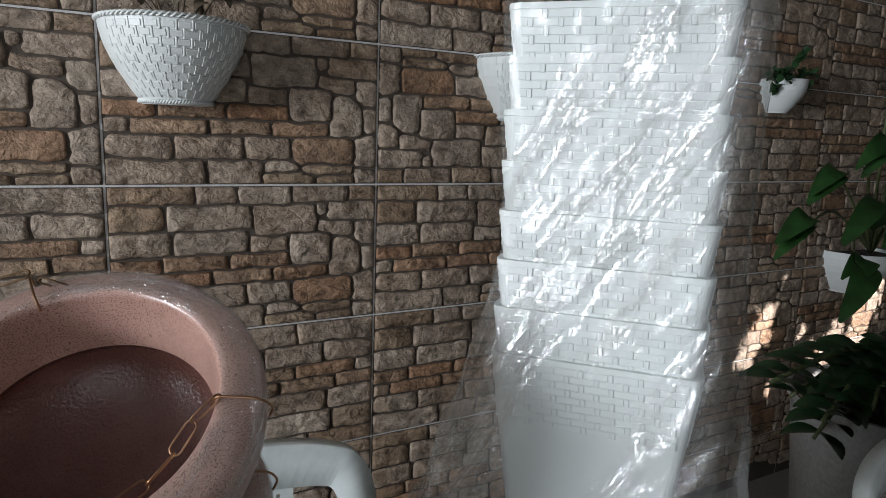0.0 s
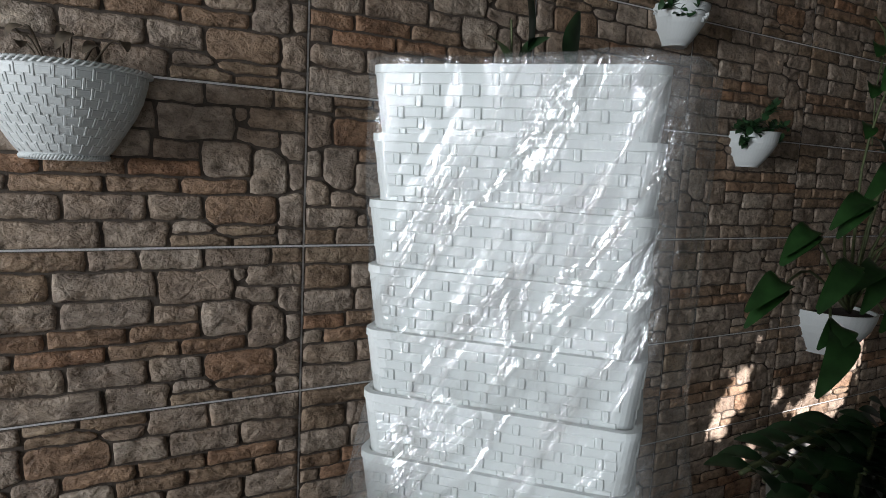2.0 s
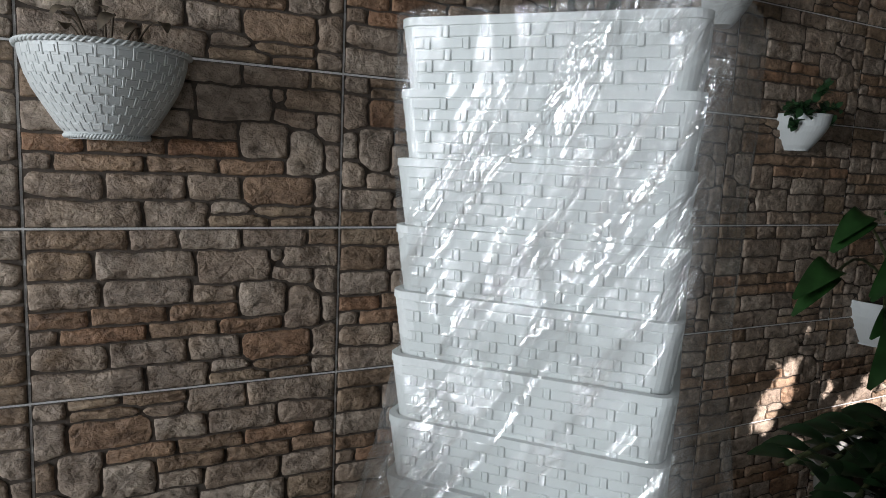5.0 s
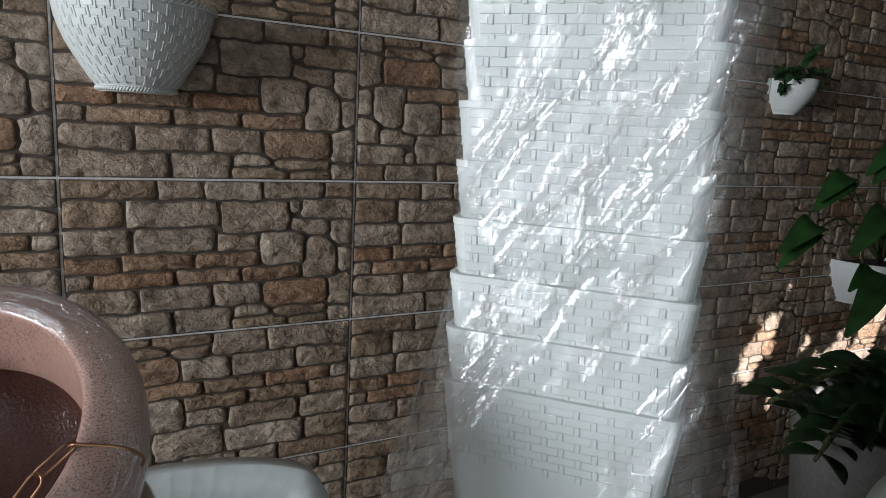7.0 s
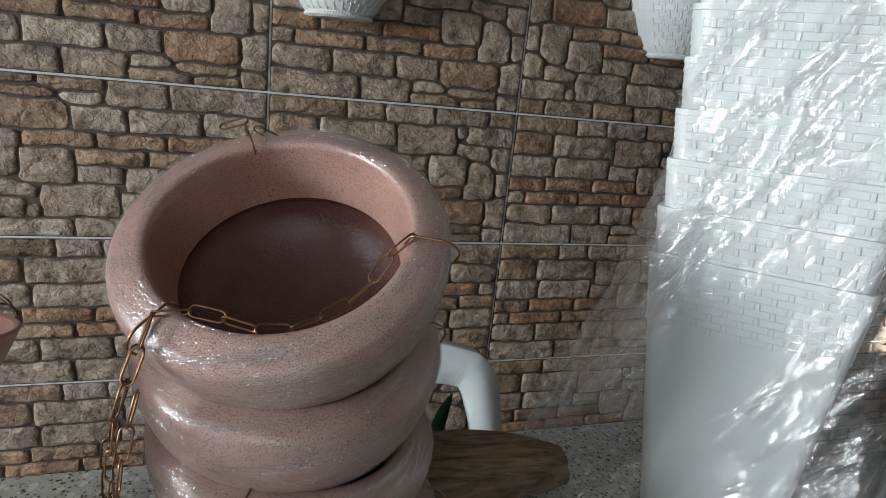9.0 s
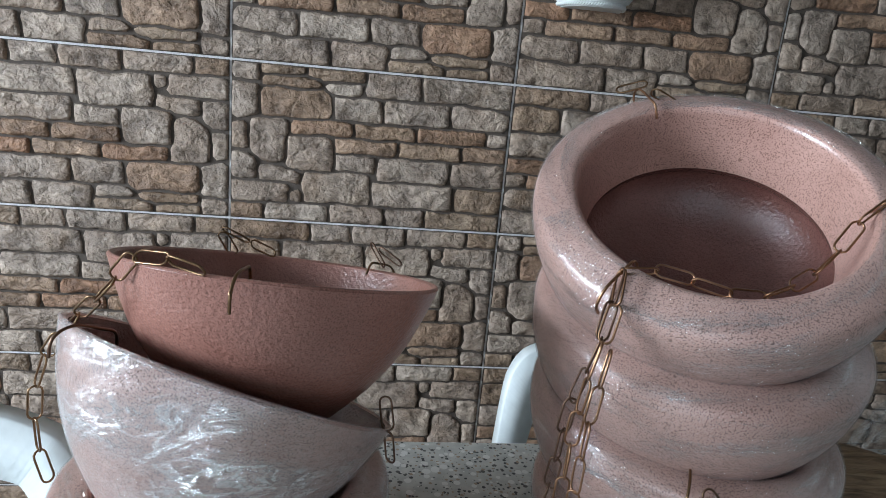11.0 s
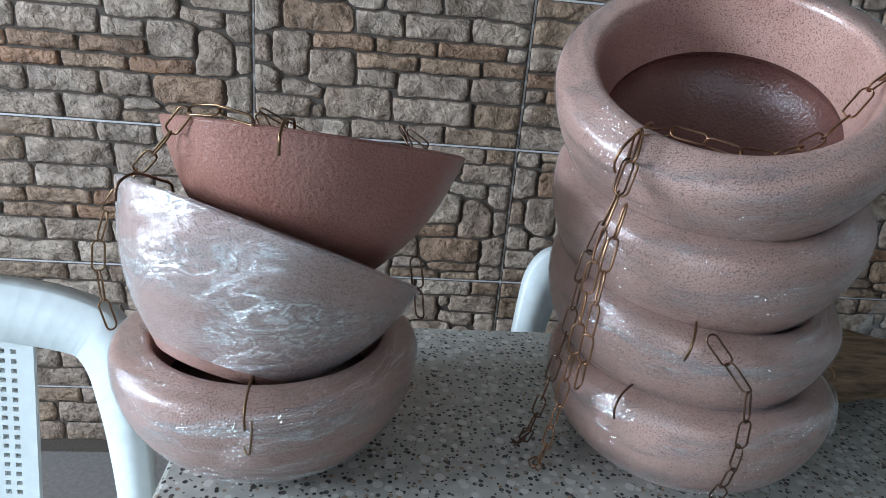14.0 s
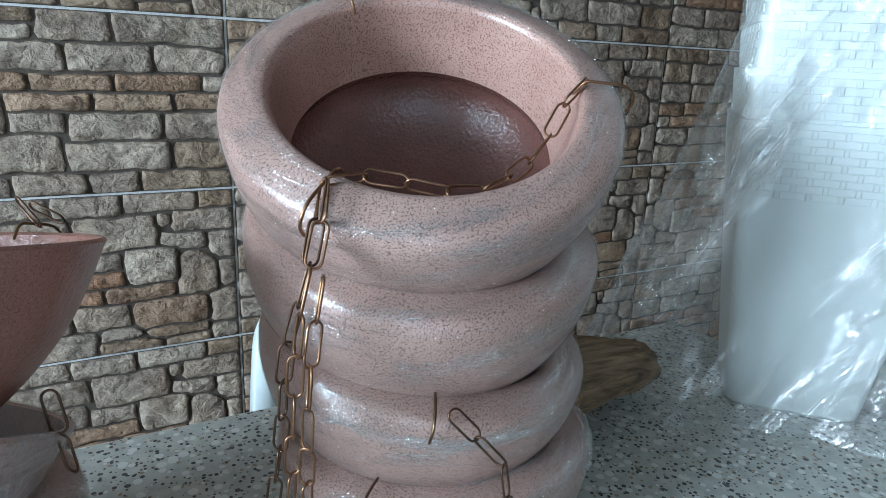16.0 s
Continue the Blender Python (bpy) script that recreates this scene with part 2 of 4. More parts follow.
WRAP = film_material("stretch_film", (0, 6, 7), (3.0, 24.0, 24.0), 5.0, 0.05, 0.075, 0.42, 0.15, 1.0, 2.6, 0.46, 0.045, round_form=True)
FOLD = film_material("folded_stretch_film", (0, 10, 10), (9.0, 40.0, 40.0), 5.0, 0.16, 0.06, 0.5, 0.14, 1.0, 4.0, 0.45, round_form=True)
# heavier white veil: the window's glare on the tipped bowl, put into the film
GLARE = film_material("glare_veiled_film", (0, 25, 0), (4.0, 4.0, 9.0), 6.0, 0.30, 0.16, 0.50, 0.27, 0.9, 2.5, 0.44)


def bag_material():
    """Thin clear bag: nearly invisible where it lies flat, glinting facets where it bunches along slanting creases."""
    m, n, l, p = material("bag_film")
    pos = n.new("ShaderNodeTexCoord").outputs["Object"]
    spin, slant = n.new("ShaderNodeMapping"), n.new("ShaderNodeMapping")
    spin.inputs["Rotation"].default_value = (0.0, radians(-30), 0.0)
    slant.inputs["Scale"].default_value = (10.0, 6.0, 2.2)
    l.new(pos, spin.inputs["Vector"])
    l.new(spin.outputs[0], slant.inputs["Vector"])
    sway = node(n, "TexNoise", Scale=2.2, Detail=6.0, Roughness=0.6, Distortion=0.5)
    l.new(slant.outputs[0], sway.inputs["Vector"])
    bent = mixed(n, l, "LINEAR_LIGHT", 0.25, slant.outputs[0], sway.outputs[1])
    long_facets = node(n, "TexVoronoi", Scale=4.2)
    l.new(bent, long_facets.inputs["Vector"])
    small = node(n, "TexVoronoi", Scale=11.0)
    l.new(bent, small.inputs["Vector"])
    patch = node(n, "TexNoise", Scale=0.85, Detail=3.0, Roughness=0.55)
    l.new(slant.outputs[0], patch.inputs["Vector"])
    lines = node(n, "TexVoronoi", Scale=3.4)
    lines.feature = "DISTANCE_TO_EDGE"
    l.new(bent, lines.inputs["Vector"])
    line = ramp(n, [(0.0, (1, 1, 1)), (0.05, (0.75, 0.75, 0.75)), (0.16, (0.12, 0.12, 0.12))])
    l.new(lines.outputs["Distance"], line.inputs[0])
    bunch = ramp(n, [(0.43, (0, 0, 0)), (0.55, (1, 1, 1))])
    l.new(patch.outputs[0], bunch.inputs[0])

    def sums(source, times, plus):
        k = n.new("ShaderNodeMath")
        k.operation = "MULTIPLY_ADD"
        l.new(source, k.inputs[0])
        k.inputs[1].default_value = times
        if hasattr(plus, "links"):
            l.new(plus, k.inputs[2])
        else:
            k.inputs[2].default_value = plus
        return k.outputs[0]

    height = sums(small.outputs["Distance"], 0.4, sums(long_facets.outputs["Distance"], 1.0, 0.0))
    height = sums(sway.outputs[0], 0.6, height)
    b = node(n, "Bump", Distance=0.012)
    l.new(height, b.inputs["Height"])
    l.new(sums(bunch.outputs[0], 0.72, 0.16), b.inputs["Strength"])
    clear, milky, shiny = n.new("ShaderNodeBsdfTransparent"), n.new("ShaderNodeBsdfDiffuse"), node(n, "BsdfGlossy", Roughness=0.09)
    clear.inputs[0].default_value = (0.965, 0.975, 0.975, 1)
    milky.inputs[0].default_value = (0.9, 0.9, 0.9, 1)
    shiny.inputs[0].default_value = (1, 1, 1, 1)
    l.new(b.outputs[0], shiny.inputs["Normal"])
    veil, gleam = n.new("ShaderNodeMixShader"), n.new("ShaderNodeMixShader")
    l.new(sums(bunch.outputs[0], 0.07, 0.030), veil.inputs[0])
    l.new(clear.outputs[0], veil.inputs[1])
    l.new(milky.outputs[0], veil.inputs[2])
    l.new(sums(mixed(n, l, "MULTIPLY", 1.0, bunch.outputs[0], line.outputs[0]), 0.36, 0.016), gleam.inputs[0])
    l.new(veil.outputs[0], gleam.inputs[1])
    l.new(shiny.outputs[0], gleam.inputs[2])
    l.new(gleam.outputs[0], n["Material Output"].inputs["Surface"])
    return m


BAG = bag_material()


def terrazzo_material():
    m, n, l, p = material("terrazzo")
    pos = n.new("ShaderNodeTexCoord").outputs["Object"]
    base = node(n, "TexNoise", Scale=60.0, Detail=5.0)
    l.new(pos, base.inputs["Vector"])
    c0 = ramp(n, [(0.3, (0.36, 0.36, 0.33)), (0.7, (0.52, 0.51, 0.46))])
    l.new(base.outputs[0], c0.inputs[0])
    c = c0.outputs[0]
    for scale, limit, col in ((170.0, 0.17, (0.03, 0.03, 0.03)), (110.0, 0.14, (0.07, 0.065, 0.06)), (150.0, 0.15, (0.30, 0.22, 0.15)), (90.0, 0.2, (0.62, 0.61, 0.57))):
        v = node(n, "TexVoronoi", Scale=scale, Randomness=1.0)
        warp = node(n, "Mapping")
        warp.inputs["Location"].default_value = (scale, 1.7, 0.3)
        l.new(pos, warp.inputs["Vector"])
        l.new(warp.outputs[0], v.inputs["Vector"])
        near = n.new("ShaderNodeMath")
        near.operation = "LESS_THAN"
        l.new(v.outputs["Distance"], near.inputs[0])
        pick = n.new("ShaderNodeSeparateColor")
        l.new(v.outputs["Color"], pick.inputs[0])
        size = n.new("ShaderNodeMath")
        size.operation = "MULTIPLY"
        l.new(pick.outputs[0], size.inputs[0])
        size.inputs[1].default_value = limit * 2.4
        l.new(size.outputs[0], near.inputs[1])
        c = mixed(n, l, "MIX", near.outputs[0], c, col)
    l.new(c, p.inputs["Base Color"])
    p.inputs["Roughness"].default_value = 0.3
    return m


TERRAZZO = terrazzo_material()


def wood_material():
    m, n, l, p = material("weathered_driftwood")
    pos = n.new("ShaderNodeTexCoord").outputs["Object"]
    mp = n.new("ShaderNodeMapping")
    mp.inputs["Scale"].default_value = (6.0, 45.0, 45.0)
    l.new(pos, mp.inputs["Vector"])
    t = node(n, "TexNoise", Scale=2.2, Detail=7.0, Roughness=0.65, Distortion=0.8)
    l.new(mp.outputs[0], t.inputs["Vector"])
    r = ramp(n, [(0.3, (0.045, 0.028, 0.016)), (0.5, (0.22, 0.14, 0.075)), (0.72, (0.36, 0.25, 0.14))])
    l.new(t.outputs[0], r.inputs[0])
    l.new(r.outputs[0], p.inputs["Base Color"])
    p.inputs["Roughness"].default_value = 0.7
    bumped(n, l, p, t.outputs[0], 0.9, 0.006)
    return m


WOOD = wood_material()


# ---- mesh helpers ----
def part(name, bm, mat, parent=None, label="", smooth=False):
    """Links a bmesh as one mesh object, under a parent if there is one."""
    me = bpy.data.meshes.new(name)
    bm.to_mesh(me)
    bm.free()
    if smooth:
        me.polygons.foreach_set("use_smooth", [True] * len(me.polygons))
    me.materials.append(mat)
    ob = new(name, me)
    ob.parent = parent
    return tagged(ob, label)


def thing(name, m, label, category, group=""):
    ob = new(name)
    ob.matrix_world = m
    return tagged(ob, label, category, group)


def box(bm, lo, hi, bevel=0.0, segments=2, m=None):
    c = [(a + b) / 2 for a, b in zip(lo, hi)]
    s = [b - a for a, b in zip(lo, hi)]
    made = bmesh.ops.create_cube(bm, size=1, matrix=(m or Matrix()) @ Matrix.LocRotScale(c, None, s))
    if bevel:
        edges = list({e for v in made["verts"] for e in v.link_edges})
        bmesh.ops.bevel(bm, geom=edges, offset=bevel, segments=segments, affect="EDGES", profile=0.5)
    return bm


def lathe(bm, profile, steps=64, wobble=0.0, seed=0.0):
    """A turned form round z from (radius, height) pairs."""
    rings = []
    for r, z in profile:
        if r < 1e-6:
            rings.append([bm.verts.new((0, 0, z))])
            continue
        ring = []
        for k in range(steps):
            a = 2 * math.pi * k / steps
            f = 1 + wobble * noise.noise((math.cos(a) * 2 + seed, math.sin(a) * 2, z * 30))
            ring.append(bm.verts.new((r * f * math.cos(a), r * f * math.sin(a), z)))
        rings.append(ring)
    for a, b in zip(rings, rings[1:]):
        for k in range(steps):
            j = (k + 1) % steps
            if len(a) == 1:
                bm.faces.new((a[0], b[k], b[j]))
            elif len(b) == 1:
                bm.faces.new((a[k], a[j], b[0]))
            else:
                bm.faces.new((a[k], a[j], b[j], b[k]))
    bmesh.ops.recalc_face_normals(bm, faces=bm.faces)
    return bm


def smoothed(points, per=5):
    """A soft curve through points of any dimension."""
    pts = [Vector(p) for p in points]
    out = []
    for i in range(len(pts) - 1):
        p0, p1, p2, p3 = pts[max(i - 1, 0)], pts[i], pts[i + 1], pts[min(i + 2, len(pts) - 1)]
        for k in range(per):
            t = k / per
            out.append(0.5 * (2 * p1 + (p2 - p0) * t + (2 * p0 - 5 * p1 + 4 * p2 - p3) * t * t + (3 * p1 - p0 - 3 * p2 + p3) * t ** 3))
    return out + [pts[-1]]


def tube(bm, points, radius, sides=8, closed=False, taper=1.0):
    """A round bar along a line of points."""
    pts = [Vector(p) for p in points]
    count = len(pts)
    up = Vector((0.13, 0.21, 0.97))
    rings = []
    for i, p in enumerate(pts):
        d = (pts[(i + 1) % count] - pts[i - 1]) if closed else (pts[min(i + 1, count - 1)] - pts[max(i - 1, 0)])
        d.normalize()
        side = d.cross(up)
        if side.length < 1e-4:
            side = d.cross(Vector((1, 0, 0)))
        side.normalize()
        other = side.cross(d)
        r = radius * (1 + (taper - 1) * i / max(count - 1, 1))
        rings.append([bm.verts.new(p + r * (math.cos(2 * math.pi * k / sides) * side + math.sin(2 * math.pi * k / sides) * other)) for k in range(sides)])
    for i in range(count if closed else count - 1):
        a, b = rings[i], rings[(i + 1) % count]
        for k in range(sides):
            bm.faces.new((a[k], a[(k + 1) % sides], b[(k + 1) % sides], b[k]))
    if not closed:
        bm.faces.new(rings[0][::-1])
        bm.faces.new(rings[-1])
    return bm


# ---- structure ----
def slab(name, lo, hi, mat, label, category):
    ob = part(name, box(bmesh.new(), lo, hi), mat)
    return tagged(ob, label, category, kind="structure")


slab("floor", (-4.3, -3.3, -0.1), (5.0, 0.1, 0.0), PAINTED, "dull cement floor of the terrace", "floor")
slab("ceiling", (-4.3, -3.3, 2.7), (5.0, 0.1, 2.8), CEILING, "pale painted ceiling over the terrace", "ceiling")
# these south walls leave an unseen opening, added for the front lamp
slab("wall_south_1", (-4.3, -3.4, 0.0), (-1.6, -3.3, 2.7), PAINTED, "plastered wall beside the added front opening", "wall")
slab("wall_south_3", (-1.6, -3.4, 2.2), (-0.3, -3.3, 2.7), PAINTED, "plastered lintel over the added front opening", "wall")
slab("wall_south", (-0.3, -3.4, 0.0), (2.7, -3.3, 2.7), PAINTED, "plain plastered wall facing the stone wall", "wall")
slab("wall_west_1", (-4.3, -0.7, 0.0), (-4.2, 0.0, 2.7), PAINTED, "plastered wall beside the window opening", "wall")
slab("wall_west_2", (-4.3, -3.3, 0.0), (-4.2, -2.3, 2.7), PAINTED, "plastered wall beside the window opening", "wall")
slab("wall_west_3", (-4.3, -2.3, 0.0), (-4.2, -0.7, 1.1), PAINTED, "plastered parapet under the window opening", "wall")
slab("wall_west_4", (-4.3, -2.3, 2.3), (-4.2, -0.7, 2.7), PAINTED, "plastered lintel over the window opening", "wall")
# unseen, added only to keep direct sun out of the front opening
slab("sun_block_wall", (-3.4, -5.0, 0.0), (2.4, -4.9, 3.2), PAINTED, "unseen plain wall added outside to block the sun", "wall")
slab("wall_north_2", (-4.2, -0.006, 0.0), (-2.5, 0.12, 2.7), PAINTED, "plain plastered end of the stone-clad wall", "wall")
slab("wall_east", (4.9, -3.3, 0.0), (5.0, 0.0, 2.7), PAINTED, "plain plastered end wall of the terrace", "wall")
slab("wall_south_2", (2.7, -3.4, 2.22), (5.0, -3.3, 2.7), PAINTED, "plastered beam over the open side", "wall")

# tile pitch of the stone-faced wall, and the height of one of its joints
TILE_W, TILE_H, JOINT_Z = 0.6, 0.335, 1.20
wall = tagged(part("wall_north", box(bmesh.new(), (-2.5, -0.0058, 0.0), (4.9, 0.12, 2.7)), GROUT),
              "wall clad in stone-relief tiles with pale grout joints", "wall", kind="structure")

# one relief tile: stones as left, right, top, bottom shares of the tile, and hue
UPPER_STONES = [
    (0.004, 0.285, 0.012, 0.118, "b"), (0.295, 0.435, 0.015, 0.122, "g"), (0.445, 0.645, 0.008, 0.128, "g"), (0.655, 0.872, 0.012, 0.115, "g"),
    (0.882, 0.996, 0.012, 0.108, "b"), (0.004, 0.178, 0.135, 0.292, "b"), (0.192, 0.492, 0.135, 0.295, "g"), (0.505, 0.742, 0.142, 0.335, "g"),
    (0.750, 0.798, 0.135, 0.198, "g"), (0.792, 0.996, 0.120, 0.252, "g"), (0.752, 0.905, 0.262, 0.350, "g"), (0.902, 0.996, 0.262, 0.440, "g"),
    (0.004, 0.205, 0.312, 0.455, "g"), (0.215, 0.475, 0.308, 0.455, "g"), (0.482, 0.635, 0.362, 0.462, "g"), (0.642, 0.808, 0.345, 0.562, "g"),
]
LOWER_STONES = [
    (0.800, 0.930, 0.395, 0.655, "g"), (0.936, 0.996, 0.458, 0.625, "g"), (0.004, 0.166, 0.476, 0.568, "o"), (0.176, 0.408, 0.474, 0.566, "o"),
    (0.415, 0.634, 0.474, 0.562, "o"), (0.004, 0.082, 0.586, 0.674, "g"), (0.091, 0.338, 0.584, 0.672, "o"), (0.346, 0.570, 0.582, 0.668, "o"),
    (0.577, 0.788, 0.582, 0.662, "o"), (0.020, 0.215, 0.692, 0.824, "g"), (0.232, 0.462, 0.686, 0.822, "g"), (0.474, 0.640, 0.684, 0.820, "g"),
    (0.650, 0.898, 0.680, 0.850, "o"), (0.906, 0.996, 0.660, 0.875, "g"), (0.004, 0.330, 0.842, 0.988, "g"), (0.340, 0.535, 0.838, 0.988, "g"),
    (0.545, 0.668, 0.838, 0.905, "g"), (0.694, 0.898, 0.862, 0.924, "b"), (0.538, 0.738, 0.920, 0.990, "b"), (0.746, 0.898, 0.934, 0.990, "b"),
    (0.906, 0.990, 0.888, 0.990, "g"),
]


STONES = UPPER_STONES + LOWER_STONES
STONE_LO = np.array([(u0 * TILE_W, (1 - v1) * TILE_H) for u0, u1, v0, v1, hue in STONES])
STONE_HI = np.array([(u1 * TILE_W, (1 - v0) * TILE_H) for u0, u1, v0, v1, hue in STONES])
STONE_MID, STONE_HALF = (STONE_LO + STONE_HI) / 2, (STONE_HI - STONE_LO) / 2
STONE_ROUND = np.minimum(STONE_HALF.min(axis=1) * 0.32, 0.009)


def reach(x, z):
    """How far a point of the tile lies outside each stone's rounded outline."""
    wx = x + 0.0055 * noise.noise((x * 22, z * 22, 3.1)) + 0.0022 * noise.noise((x * 75, z * 75, 9.0))
    wz = z + 0.0045 * noise.noise((x * 22, z * 22, 7.7)) + 0.0020 * noise.noise((x * 75, z * 75, 5.0))
    q = np.abs(np.array((wx, wz)) - STONE_MID) - STONE_HALF + STONE_ROUND[:, None]
    return np.hypot(*np.maximum(q, 0).T) + np.minimum(q.max(axis=1), 0) - STONE_ROUND


def stone_outline(k):
    """The stone's uneven edge: it grows until the joint to its neighbours is left."""
    (cx, cz), (hx, hz) = STONE_MID[k], STONE_HALF[k]
    nx, nz = max(3, round(hx * 2 / 0.0125)), max(3, round(hz * 2 / 0.0125))
    rim = [(-hx + 2 * hx * i / nx, hz) for i in range(nx)] + [(hx, hz - 2 * hz * i / nz) for i in range(nz)]
    rim += [(hx - 2 * hx * i / nx, -hz) for i in range(nx)] + [(-hx, -hz + 2 * hz * i / nz) for i in range(nz)]
    out = []
    for dx, dz in rim:
        f, step = 0.55, 0.004 / max(math.hypot(dx, dz), 0.01)
        good = f
        while f < 1.7:
            x, z = cx + dx * f, cz + dz * f
            if not (0.0032 < x < TILE_W - 0.0032 and 0.0032 < z < TILE_H - 0.0032):
                break
            d = reach(x, z)
            own = d[k]
            d[k] = 9.0
            if own > d.min() - 0.0042 or own > 0.0085:
                break
            good, f = f, f + step * 0.5
        out.append((dx * good, dz * good))
    return out


def stone_shape(k):
    """Points and faces of one flat stone with soft edges and a hewn face towards -y."""
    rnd = random.Random(k)
    around = stone_outline(k)
    depth, tip = rnd.uniform(0.0045, 0.0070), (rnd.uniform(-0.05, 0.05), rnd.uniform(-0.08, 0.08))
    width, height = 2 * STONE_HALF[k]
    points, faces, count = [], [], len(around)
    edge = min(width, height)
    for shrink, y in ((0.0, 0.0035), (0.0, -depth * 0.30), (min(0.0022, edge * 0.06), -depth * 0.78), (min(0.0055, edge * 0.15), -depth), (edge * 0.27, -depth * 1.12)):
        for x, z in around:
            px, pz = x * (1 - 2 * shrink / width), z * (1 - 2 * shrink / height)
            hewn = 0.0030 * noise.noise((px * 38 + k * 3.7, pz * 38, 1.3)) + 0.0022 * noise.noise((px * 90 + k, pz * 90, 6.0)) + tip[0] * px * 0.6 + tip[1] * pz * 0.6
            points.append((px, y + (hewn if shrink else 0.0), pz))
    points.append((0.0, -depth * rnd.uniform(0.95, 1.3), 0.0))
    for r in range(4):
        for i in range(count):
            j = (i + 1) % count
            faces.append((r * count + i, (r + 1) * count + i, (r + 1) * count + j, r * count + j))
    faces += [(4 * count + i, 5 * count, 4 * count + (i + 1) % count) for i in range(count)]
    return np.array(points), faces


# columns and rows whose tile hangs the other way up
TURNED = {(-1, 0), (1, -1), (0, 1), (2, 1), (3, -1), (-3, 0), (2, -2), (4, 0), (-2, -2)}
NEAR = [(-1, 0), (0, 0), (0, -1), (0, 1), (1, 0), (-1, 1), (-2, 0), (1, 1)]


def tile_face(name, col, row):
    x0, z1 = col * TILE_W, JOINT_Z - row * TILE_H
    bm = box(bmesh.new(), (x0 + 0.0022, -0.0070, max(0.001, z1 - TILE_H + 0.0022)), (x0 + TILE_W - 0.0022, 0.0, min(2.699, z1 - 0.0022)))
    return part(name, bm, MORTAR, wall)


# ---- table ----
def terrazzo_table(m, size, label):
    t = thing("terrazzo_table", m, label, "table")
    w, d = size
    part("tabletop", box(bmesh.new(), (0, 0, 0.705), (w, d, 0.75), 0.006), TERRAZZO, t)
    for x in (0.09, w - 0.17):
        part("leg", box(bmesh.new(), (x, 0.1, 0.0), (x + 0.08, d - 0.1, 0.705), 0.01), TERRAZZO, t)
    return t


TABLE = terrazzo_table(pose(-0.508, -1.62, 0), (1.068, 0.91), "grey speckled terrazzo table with slab legs")
terrazzo_table(pose(1.29, -1.85, 0, 0, 0, 17.5), (0.9, 0.9), "second terrazzo table at the planted end")


# ---- chairs ----
def back_edge(s, half=0.225, top=0.825, drop=0.045):
    """A point on the back's upper outline; s runs from -1 to 1, then down the posts."""
    x = half * math.copysign(min(abs(s), 1) ** 1.0, s)
    return x, top - drop * abs(s) ** 2.6


